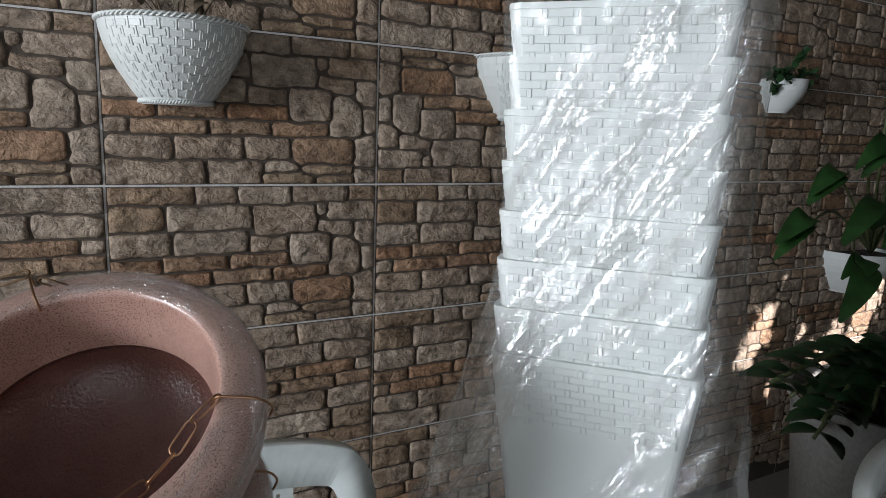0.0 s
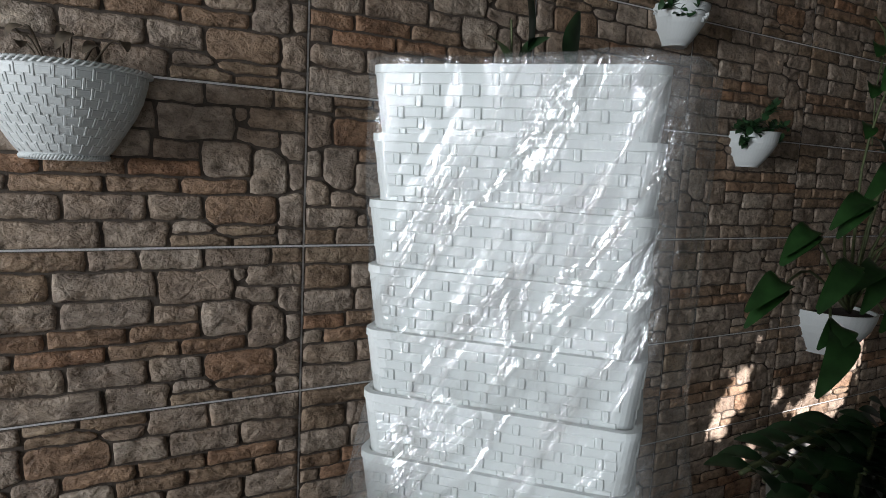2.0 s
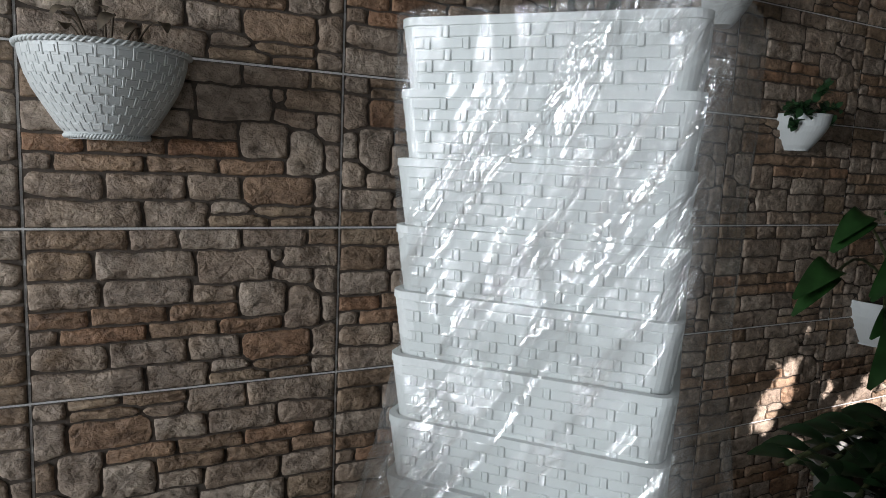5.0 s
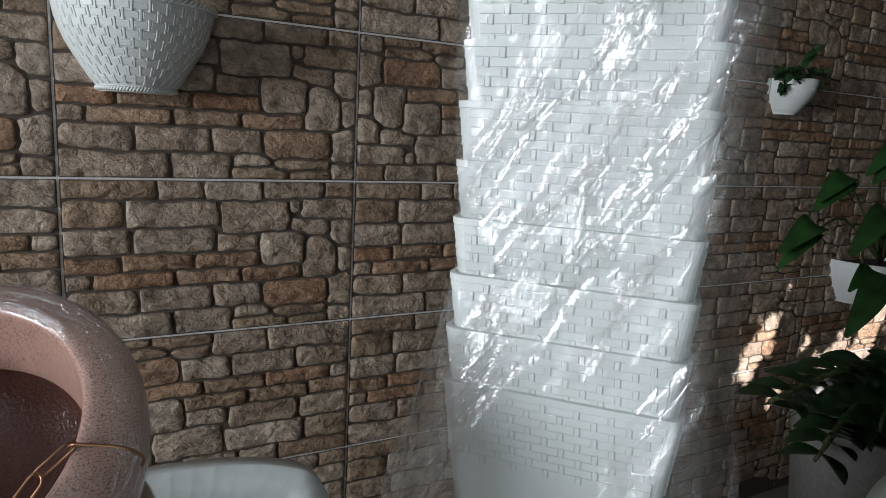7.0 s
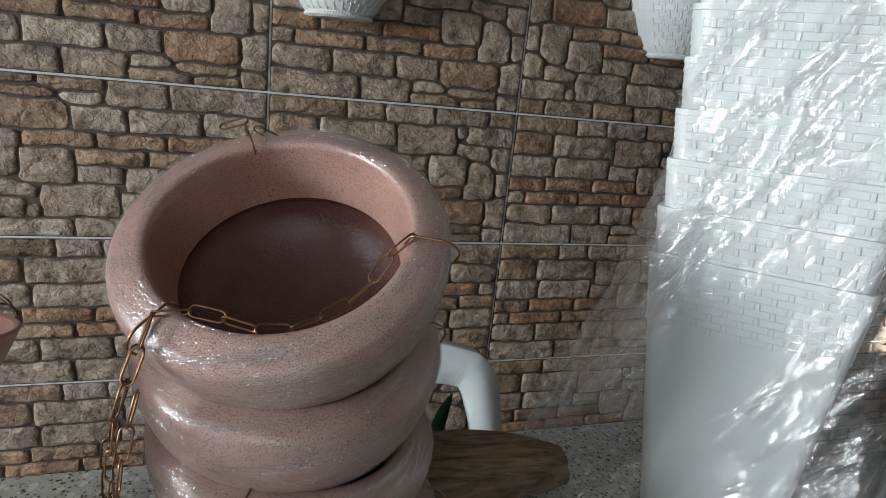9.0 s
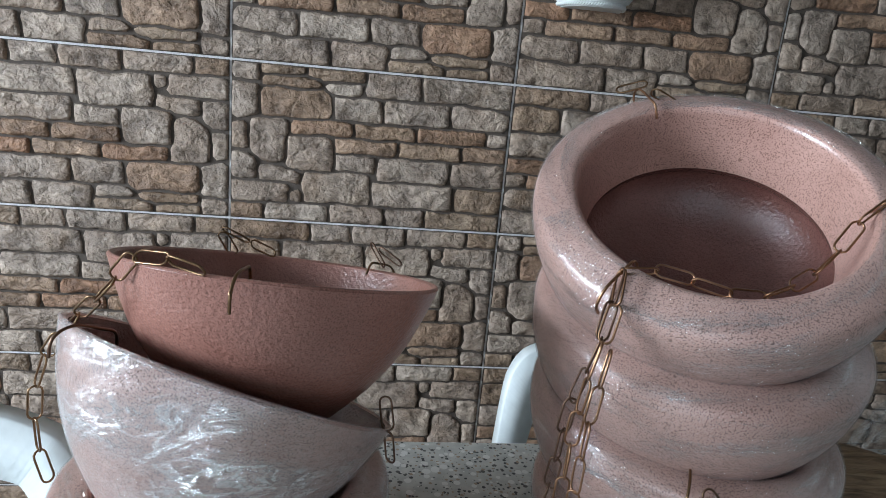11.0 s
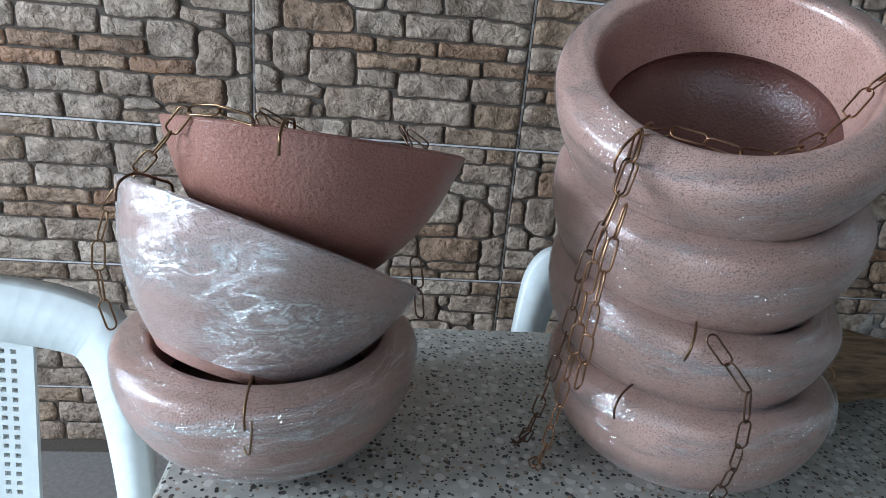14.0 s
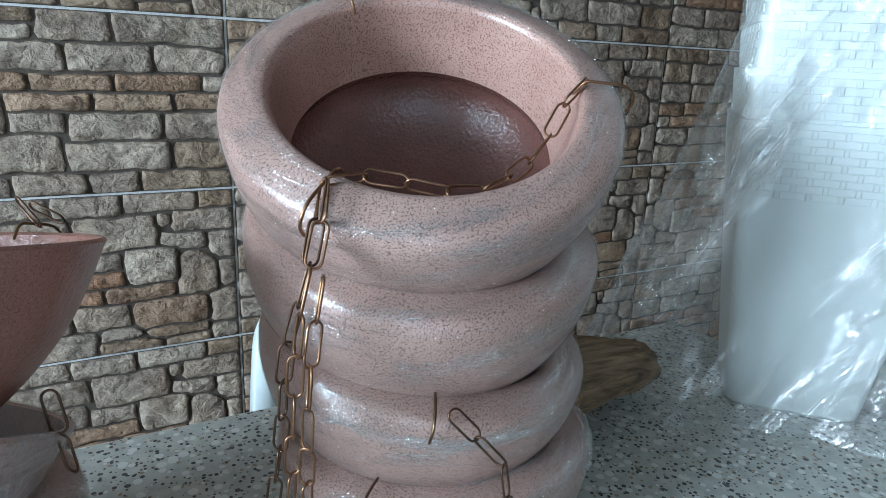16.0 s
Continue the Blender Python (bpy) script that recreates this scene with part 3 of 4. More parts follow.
def plastic_chair(m, label):
    c = thing("plastic_chair", m, label, "chair", "white plastic chairs round the table")

    def at(x, z, dy=0.0):
        lean = (z - 0.42) * 0.16
        bow = 0.035 * (1 - (x / 0.23) ** 2)
        return Vector((x, lean + bow + dy, z))

    def ribbon(outline, width_of, thick=0.022):
        """A bent flat bar: outline points (x, z), with its inner edge given by width_of."""
        bm = bmesh.new()
        rows = []
        for (x, z), (xi, zi) in zip(outline, width_of):
            rows.append([bm.verts.new(at(x, z, -thick * 0.25)), bm.verts.new(at(x * 0.99 + xi * 0.01, z * 0.99 + zi * 0.01, -thick * 0.5)),
                         bm.verts.new(at(xi, zi, -thick * 0.5)), bm.verts.new(at(xi, zi, thick * 0.4)), bm.verts.new(at(x, z, thick * 0.5))])
        for a, b in zip(rows, rows[1:]):
            for k in range(5):
                bm.faces.new((a[k], a[(k + 1) % 5], b[(k + 1) % 5], b[k]))
        bm.faces.new(rows[0])
        bm.faces.new(rows[-1][::-1])
        bmesh.ops.recalc_face_normals(bm, faces=bm.faces)
        bmesh.ops.bevel(bm, geom=list(bm.edges), offset=0.003, segments=2, affect="EDGES", clamp_overlap=True)
        return bm

    side = [(0.185, 0.789), (0.205, 0.778), (0.219, 0.760), (0.228, 0.735), (0.238, 0.66), (0.248, 0.55), (0.252, 0.42)]
    inside = [(0.148, 0.731), (0.161, 0.724), (0.170, 0.710), (0.177, 0.69), (0.192, 0.63), (0.206, 0.54), (0.212, 0.42)]
    top, under = [(0.12, 0.802), (0, 0.809), (-0.12, 0.802)], [(0.09, 0.736), (0, 0.740), (-0.09, 0.736)]
    outline = smoothed([(-x, z) for x, z in side[::-1]] + top[::-1] + side, 4)
    inner = smoothed([(-x, z) for x, z in inside[::-1]] + under[::-1] + inside, 4)
    part("back_frame", ribbon([(p.x, p.y) for p in outline], [(p.x, p.y) for p in inner], 0.03), CHAIR, c, smooth=True)
    # the pierced splat, one sheet with square holes
    bm = bmesh.new()
    half, z0, z1, cols, rows = 0.100, 0.432, 0.742, 29, 51
    front, back = {}, {}
    for j in range(rows + 1):
        for i in range(cols + 1):
            x = -half + 2 * half * i / cols
            z = z0 + (z1 - z0) * j / rows
            front[i, j], back[i, j] = bm.verts.new(at(x, z, -0.004)), bm.verts.new(at(x, z, 0.004))

    def solid(i, j):
        return 0 <= i < cols and 0 <= j < rows and not (3 <= i < cols - 3 and 3 <= j < rows - 3 and i % 2 and j % 2)

    for j in range(rows):
        for i in range(cols):
            if not solid(i, j):
                continue
            bm.faces.new((front[i, j], front[i + 1, j], front[i + 1, j + 1], front[i, j + 1]))
            bm.faces.new((back[i, j + 1], back[i + 1, j + 1], back[i + 1, j], back[i, j]))
            for di, dj, a, b in ((-1, 0, (i, j + 1), (i, j)), (1, 0, (i + 1, j), (i + 1, j + 1)), (0, -1, (i, j), (i + 1, j)), (0, 1, (i + 1, j + 1), (i, j + 1))):
                if not solid(i + di, j + dj):
                    bm.faces.new((front[b], front[a], back[a], back[b]))
    part("back_splat", bm, CHAIR, c, "pierced plastic splat")
    bm = bmesh.new()
    box(bm, (-0.24, -0.40, 0.405), (0.24, 0.03, 0.43), 0.01, 3)
    part("seat", bm, CHAIR, c, smooth=False)
    for x, y in ((-0.225, 0.0), (0.225, 0.0), (-0.215, -0.38), (0.215, -0.38)):
        bm = bmesh.new()
        tube(bm, [(x * 0.97, y, 0.41), (x, y * 1.02, 0.2), (x * 1.05, y * 1.04, 0.0)], 0.024, 8, taper=0.75)
        part("leg", bm, CHAIR, c, smooth=True)
    return c


CHAIR_A = plastic_chair(pose(-0.830, -0.835, 0), "white monobloc plastic chair with a pierced back")
copy_thing(CHAIR_A, pose(0.142, -0.60, 0) @ Matrix.Diagonal((1, 1, 1.02, 1)))
copy_thing(CHAIR_A, pose(1.28, -1.03, 0, 0, 0, 4))


# ---- terracotta bowls ----
def upright(centre, normal, turn=0.0):
    """A pose at centre whose z axis is the normal."""
    q = Vector((0, 0, 1)).rotation_difference(Vector(normal).normalized())
    return Matrix.Translation(centre) @ q.to_matrix().to_4x4() @ pose(0, 0, 0, 0, 0, turn)


ROLLED = [(0.0, 0.0), (0.066, 0.0), (0.083, 0.004), (0.108, 0.021), (0.128, 0.046), (0.1378, 0.070), (0.1405, 0.086), (0.1412, 0.0965), (0.1400, 0.1035),
          (0.1362, 0.1082), (0.1290, 0.1112), (0.1190, 0.1137), (0.1115, 0.1142), (0.1072, 0.1115), (0.1048, 0.104), (0.1010, 0.083), (0.0975, 0.062)]
ROLLED_IN = [(0.0975, 0.062), (0.1005, 0.0575), (0.1045, 0.050), (0.1005, 0.038), (0.091, 0.027), (0.076, 0.0175), (0.056, 0.0105), (0.033, 0.0068), (0.0, 0.0055)]
HALF = [(0.0, 0.0), (0.050, 0.0), (0.062, 0.006), (0.086, 0.031), (0.105, 0.058), (0.118, 0.086), (0.1265, 0.109), (0.1275, 0.112), (0.1255, 0.1138), (0.122, 0.112)]
HALF_IN = [(0.122, 0.112), (0.113, 0.086), (0.100, 0.059), (0.080, 0.033), (0.055, 0.013), (0.0, 0.009)]
BOWL_H = 0.1135


def turned(profile, per=4):
    return [(max(p[0], 0.0), p[1]) for p in smoothed(profile, per)]


def film_folds(film, profile, seed):
    """Ragged bands where the stretch film doubles over itself."""
    rnd = random.Random(round(seed * 1000))
    run = [0.0]
    for p, q in zip(profile, profile[1:]):
        run.append(run[-1] + math.dist(p, q))

    def at(a, w, off):
        r, z = float(np.interp(w, run, [p[0] for p in profile])), float(np.interp(w, run, [p[1] for p in profile]))
        r2, z2 = float(np.interp(w + 0.002, run, [p[0] for p in profile])), float(np.interp(w + 0.002, run, [p[1] for p in profile]))
        d = Vector((z2 - z, r - r2)).normalized()
        r, z = r + d.x * off, z + d.y * off
        return Vector((r * math.cos(a), r * math.sin(a), z))

    for k in range(4):
        a0, span = rnd.uniform(-2.6, -0.2), rnd.uniform(0.5, 1.3)
        mid = rnd.choice((0.105, 0.115, 0.128, 0.142, 0.190)) + rnd.uniform(-0.006, 0.006)
        lean, wide, key = rnd.uniform(-0.016, 0.016), rnd.uniform(0.004, 0.009), rnd.uniform(0, 50)
        bm = bmesh.new()
        rows = []
        for i in range(49):
            t = i / 48
            a = a0 + span * t
            w = mid + lean * (t - 0.5) + 0.004 * noise.noise((t * 5 + key, 1.0, 0.0))
            half = wide * (math.sin(math.pi * t) ** 0.5 + 0.02) * (1 + 0.7 * noise.noise((t * 16 + key, 5.0, 0.0)))
            rows.append([bm.verts.new(at(a, w + half * u, 0.0016 + 0.0022 * (1 - u * u) * (0.6 + noise.noise((t * 22 + key, u * 2, 3.0))))) for u in (-1, -0.5, 0, 0.4, 1)])
        for p, q in zip(rows, rows[1:]):
            for i in range(4):
                bm.faces.new((p[i], p[i + 1], q[i + 1], q[i]))
        part("film_fold", bm, FOLD, film, "milky folded edge of stretch film", smooth=True)


def bowl(kind, centre, normal, label, scale=1.0, wrap=True, film=WRAP, tall=1.0):
    """A hanging bowl set by the middle of its rim and the way that it opens."""
    n = Vector(normal).normalized()
    outside, inside = (ROLLED, ROLLED_IN) if kind == "rolled" else (HALF, HALF_IN)
    b = thing("hanging_bowl", upright(Vector(centre) - n * BOWL_H * scale * tall, n), label, "planter", "stacked terracotta hanging bowls")
    part("shell", lathe(bmesh.new(), [(r * scale, z * scale * tall) for r, z in turned(outside)], 96), CLAY if wrap else BARE, b, smooth=True)
    part("inside", lathe(bmesh.new(), [(r * scale, z * scale * tall) for r, z in turned(inside)], 96), INNER if wrap else BARE, b, "bare brown inside, its colour darkened for shade" if wrap else "", smooth=True)
    if wrap:
        skin = [(r * scale + 0.0012, z * scale * tall + (0.0012 if z > 0.105 else 0)) for r, z in turned(outside)[9:-12 if kind == "rolled" else None]]
        skin_film = part("stretch_film", lathe(bmesh.new(), skin, 128, 0.006, centre[2] * 50), film, b, "clear wrinkled stretch film", smooth=True)
        if kind == "rolled":
            film_folds(skin_film, [(r * scale, z * scale * tall) for r, z in turned(outside)], centre[2])
    return b


# the tall stack
TOP_C, TOP_N = Vector((-0.056, -0.983, 1.132)), Vector((-0.221, -0.501, 0.834)).normalized()
SECOND_C, SECOND_N = Vector((-0.040, -0.960, 1.037)), Vector((-0.03, -0.27, 0.95)).normalized()
THIRD_C, THIRD_N = Vector((-0.030, -0.950, 0.944)), Vector((0.08, -0.17, 0.97)).normalized()
FOURTH_C = Vector((-0.022, -0.955, 0.75 + BOWL_H * 0.94))
UP = Vector((0, 0, 1))
bowl("rolled", TOP_C, TOP_N, "pink speckled terracotta bowl wrapped in film, tilted on the stack", tall=1.15)
bowl("rolled", SECOND_C, SECOND_N, "pink speckled terracotta bowl in film under the tilted one", 0.965, tall=1.17)
bowl("rolled", THIRD_C, THIRD_N, "pink speckled terracotta bowl in film in the middle of the stack", 0.95, tall=1.04)
bowl("rolled", FOURTH_C, UP, "pink speckled terracotta bowl in film standing on the table", 0.94)

# the low stack
LOW_C = Vector((-0.424, -0.945, 0.75 + BOWL_H * 0.96 * 1.05))
TIPPED_C, TIPPED_N = Vector((-0.4185, -0.942, 0.950)), Vector((0.31, 0.36, 0.88)).normalized()
BARE_C, BARE_N = Vector((-0.385, -0.94, 1.039)), Vector((0.07, 0.215, 0.975)).normalized()
bowl("rolled", LOW_C, UP, "terracotta bowl in film standing on the table edge", 0.96, tall=1.05)
bowl("half", TIPPED_C, TIPPED_N, "film-wrapped half-round terracotta bowl tipped sideways", 1.06, film=GLARE)
bowl("half", BARE_C, BARE_N, "bare half-round terracotta bowl lying in another", 0.98, wrap=False)


# ---- chains ----
def link_mesh(length, width, wire):
    bm = bmesh.new()
    r, straight = width / 2, (length - width) / 2
    pts = [(straight + r * math.cos(a), r * math.sin(a), 0) for a in np.linspace(-math.pi / 2, math.pi / 2, 7)]
    pts += [(-straight + r * math.cos(a), r * math.sin(a), 0) for a in np.linspace(math.pi / 2, 1.5 * math.pi, 7)]
    tube(bm, pts, wire, 6, closed=True)
    me = bpy.data.meshes.new("link")
    bm.to_mesh(me)
    bm.free()
    me.polygons.foreach_set("use_smooth", [True] * len(me.polygons))
    return me


LINKS = {}


def chain(points, mat, label, length=0.027, width=0.0092, wire=0.00085):
    """A chain of wire links along a soft line; each link is turned a quarter from the last."""
    line = smoothed(points, 12)
    c = thing("hanging_chain", Matrix.Translation(line[0]), label, "chain", "chains of the hanging bowls")
    if mat.name not in LINKS:
        LINKS[mat.name] = link_mesh(length, width, wire)
        LINKS[mat.name].materials.append(mat)
    pitch, run, k = length - 3.2 * wire, 0.0, 0
    total = sum((b - a).length for a, b in zip(line, line[1:]))
    count = max(1, int(total / pitch))
    for i in range(count):
        want = (i + 0.5) * total / count
        run = 0.0
        for a, b in zip(line, line[1:]):
            step = (b - a).length
            if run + step >= want:
                p = a.lerp(b, (want - run) / max(step, 1e-9))
                d = (b - a).normalized()
                break
            run += step
        ob = new("link", LINKS[mat.name])
        ob.parent = c
        q = d.to_track_quat("X", "Z").to_matrix().to_4x4()
        ob.matrix_basis = Matrix.Translation(p - line[0]) @ q @ pose(0, 0, 0, 45 + 90 * (i % 2) + random.uniform(-20, 20))
    return c


def wire_hook(points, mat, label="bent wire hook through the bowl's rim"):
    bm = bmesh.new()
    o = Vector(points[0])
    tube(bm, [p - o for p in smoothed(points, 6)], 0.0011, 8)
    ob = part("wire_hook", bm, mat, smooth=True)
    ob.matrix_world = Matrix.Translation(o)
    return tagged(ob, label, "hook", "hooks of the hanging bowls")


def rim_hook(centre, normal, towards, mat, radius=0.1195, size=0.018, scale=1.0):
    """A wire staple pushed through a rim at the side that faces a point."""
    n = Vector(normal).normalized()
    out = Vector(towards) - Vector(centre)
    out = (out - n * out.dot(n)).normalized()
    c = Vector(centre) + out * radius
    pts = [c - out * 0.016 - n * 0.004, c - out * 0.010 + n * 0.006, c + n * 0.0065, c + out * 0.020 + n * 0.004, c + out * 0.029 - n * 0.006, c + out * 0.026 - n * size]
    wire_hook(pts, mat)
    return c + n * 0.006


HK_R, HK_L, HK_B = Vector((0.045, -1.030, 1.134)), Vector((-0.149, -1.041, 1.076)), Vector((-0.078, -0.879, 1.192))
for h in (HK_R, HK_L, HK_B):
    rim_hook(TOP_C, TOP_N, h, COPPER)


def lip(angle_share, radius, drop):
    """A point on the top bowl's rim between its right and left hooks, by the front."""
    a, b = HK_R - TOP_C, HK_L - TOP_C
    d = a.lerp(b, angle_share)
    d = (d - TOP_N * d.dot(TOP_N)).normalized()
    return TOP_C + d * radius + TOP_N * drop


chain([HK_R + TOP_N * 0.004, lip(0.12, 0.098, 0.0), lip(0.35, 0.088, -0.018), lip(0.52, 0.096, -0.012), lip(0.62, 0.0985, -0.006), lip(0.8, 0.100, 0.0), HK_L + TOP_N * 0.004], COPPER,
      "thin copper-coloured chain lying in the top bowl")
chain([HK_L + TOP_N * 0.005, (-0.160, -1.062, 1.052), (-0.172, -1.070, 1.015), (-0.176, -1.066, 0.97), (-0.178, -1.062, 0.90), (-0.180, -1.050, 0.83), (-0.178, -1.025, 0.775), (-0.172, -0.99, 0.7545)], COPPER,
      "copper-coloured chain hanging down the stack of bowls")
chain([HK_L + TOP_N * 0.005, (-0.166, -1.062, 1.035), (-0.178, -1.058, 0.985), (-0.181, -1.052, 0.93), (-0.185, -1.035, 0.86), (-0.187, -1.005, 0.79), (-0.184, -0.965, 0.7545), (-0.165, -0.945, 0.7545)], BRONZE,
      "dark bronze chain hanging beside the stack onto the table")
chain([(-0.158, -1.064, 1.03), (-0.168, -1.072, 0.985), (-0.172, -1.074, 0.93), (-0.170, -1.066, 0.88)], COPPER, "short copper-coloured chain against the stacked bowls")
for centre, normal, spot, m in ((THIRD_C, THIRD_N, (-0.085, -1.07, 0.94), BRASS), (FOURTH_C, UP, (0.12, -0.985, 0.864), COPPER),
                                (SECOND_C, SECOND_N, (0.12, -0.985, 1.04), COPPER), (FOURTH_C, UP, (-0.13, -1.05, 0.864), BRONZE)):
    rim_hook(centre, normal, spot, m, 0.112)
chain([(-0.083, -1.084, 0.938), (-0.066, -1.092, 0.918), (-0.052, -1.100, 0.898), (-0.046, -1.100, 0.865), (-0.042, -1.094, 0.83), (-0.038, -1.080, 0.79), (-0.036, -1.06, 0.757)], BRONZE,
      "dark bronze chain hanging over the lower bowls")
chain([HK_B + Vector((-0.028, 0.012, 0.004)), HK_B + Vector((-0.008, 0.006, 0.012)), HK_B + Vector((0.018, 0.004, 0.003)), HK_B + Vector((0.030, 0.006, -0.004))], BRASS, "brass chain end resting on the top bowl's back rim")
# chains of the low stack
chain([BARE_C + Vector((0.085, 0.085, -0.020)), BARE_C + Vector((0.075, 0.095, -0.004)), BARE_C + Vector((0.100, 0.080, -0.016))], BRONZE, "bronze chain end on the bare bowl's far rim")
chain([BARE_C + Vector((-0.055, 0.105, -0.022)), BARE_C + Vector((-0.065, 0.095, 0.004)), BARE_C + Vector((-0.040, 0.100, -0.008)), BARE_C + Vector((-0.018, 0.110, -0.021))], BRASS, "brass chain end standing up from the bare bowl's rim")
rim_hook(BARE_C, BARE_N, (-0.41, -1.2, 1.03), BRASS, 0.122)
rim_hook(BARE_C, BARE_N, (-0.30, -0.84, 1.03), BRASS, 0.122)
rim_hook(TIPPED_C, TIPPED_N, (-0.49, -1.03, 0.99), BRONZE, 0.130)
rim_hook(LOW_C, UP, (-0.421, -1.2, 0.859), BRASS, 0.112)
chain([(-0.418, -1.060, 1.069), (-0.440, -1.050, 1.072), (-0.466, -1.036, 1.068), (-0.488, -1.022, 1.043), (-0.515, -1.003, 1.014), (-0.541, -0.988, 0.981), (-0.553, -0.985, 0.945), (-0.553, -0.985, 0.902), (-0.547, -0.985, 0.875)], BRASS,
      "brass chain from the upper bowl down the side of the stack")
chain([(-0.421, -1.074, 0.862), (-0.420, -1.080, 0.845), (-0.422, -1.084, 0.815)], BRASS, "short brass chain on the lowest bowl's hook", 0.027)
chain([(-0.30, -0.99, 0.955), (-0.296, -0.995, 0.93), (-0.292, -0.995, 0.90)], BRONZE, "dark bronze chain end between the bowls")


# ---- woven planters in a bag ----
def squared(half, radius, z, per=6):
    out = []
    for cx, cy, a0 in ((1, 1, 0), (-1, 1, 90), (-1, -1, 180), (1, -1, 270)):
        for k in range(per + 1):
            a = radians(a0 + 90 * k / per)
            out.append(((half - radius) * cx + radius * math.cos(a), (half - radius) * cy + radius * math.sin(a), z))
    return out


def loft(bm, loops, cap=True):
    rings = [[bm.verts.new(p) for p in loop] for loop in loops]
    for a, b in zip(rings, rings[1:]):
        for k in range(len(a)):
            bm.faces.new((a[k], a[(k + 1) % len(a)], b[(k + 1) % len(a)], b[k]))
    if cap:
        bm.faces.new(rings[0][::-1])
        bm.faces.new(rings[-1])
    bmesh.ops.recalc_face_normals(bm, faces=bm.faces)
    return bm


POT_H, POT_HALF, TAPER = 0.348, 0.1115, 0.105


def square_planter(m, label, woven=True, rows=14):
    p = thing("square_planter", m, label, "planter", "nested white planters in the bag")
    foot = POT_HALF - TAPER * POT_H
    bm = bmesh.new()
    loops = [squared(foot - 0.006, 0.02, 0.0), squared(foot, 0.02, 0.006), squared(POT_HALF, 0.014, POT_H - 0.006), squared(POT_HALF - 0.001, 0.014, POT_H),
             squared(POT_HALF - 0.005, 0.012, POT_H), squared(POT_HALF - 0.006, 0.012, POT_H - 0.01), squared(foot - 0.004, 0.016, 0.01)]
    part("body", loft(bm, loops), WOVEN if woven else WHITE, p, smooth=False)
    bm = bmesh.new()
    loft(bm, [squared(POT_HALF, 0.014, POT_H - 0.006), squared(POT_HALF + 0.0010, 0.015, POT_H - 0.0055), squared(POT_HALF + 0.0010, 0.015, POT_H + 0.0005),
              squared(POT_HALF - 0.004, 0.012, POT_H + 0.001), squared(POT_HALF - 0.005, 0.012, POT_H - 0.006)], cap=False)
    part("rim", bm, WOVEN if woven else WHITE, p)
    if woven:
        bm = bmesh.new()
        pitch = 0.0083
        for side in range(4):
            turn = pose(0, 0, 0, 0, 0, 90 * side)
            for r in range(rows):
                z = POT_H - 0.0104 - r * pitch
                half = POT_HALF - TAPER * (POT_H - z)
                step = 0.031
                x = -half + 0.01 - (step / 2 if r % 2 else 0)
                while x < half - 0.014:
                    a, b = max(x, -half + 0.012), min(x + step - 0.006, half - 0.012)
                    if b - a > 0.006:
                        box(bm, (a, -half - 0.0014, z - pitch * 0.44), (b, -half + 0.001, z + pitch * 0.44), 0.0005, 1, turn)
                    x += step
                x = -half + 0.01 - (step / 2 if r % 2 else 0) + step - 0.003
                while x < half - 0.012:
                    box(bm, (x - 0.0023, -half - 0.0021, z - pitch * 0.53), (x + 0.0023, -half + 0.001, z + pitch * 0.53), 0.0006, 1, turn)
                    x += step
        part("weave", bm, WOVEN, p, "moulded basket weave")
    return p


BAG_AT, BAG_TURN = Vector((0.507, -0.937, 0.75)), -47.4
RIMS = [1.098 + 0.0527 * k for k in range(8)]
first = square_planter(Matrix.Translation(BAG_AT) @ pose(0, 0, 0, 0, 0, BAG_TURN), "white woven-pattern square planter at the foot of the nest", rows=9)
second = square_planter(Matrix.Translation(BAG_AT + Vector((0, 0, RIMS[1] - 0.75 - POT_H))) @ pose(0, 0, 0, 0, 0, BAG_TURN), "white square planter with a moulded basket weave, nested in others")
for k in range(2, 8):
    copy_thing(second, Matrix.Translation(BAG_AT + Vector((random.uniform(-0.001, 0.001), random.uniform(-0.001, 0.001), RIMS[k] - 0.75 - POT_H))) @ pose(0, 0, 0, 0, 0, BAG_TURN + random.uniform(-0.5, 0.5)))


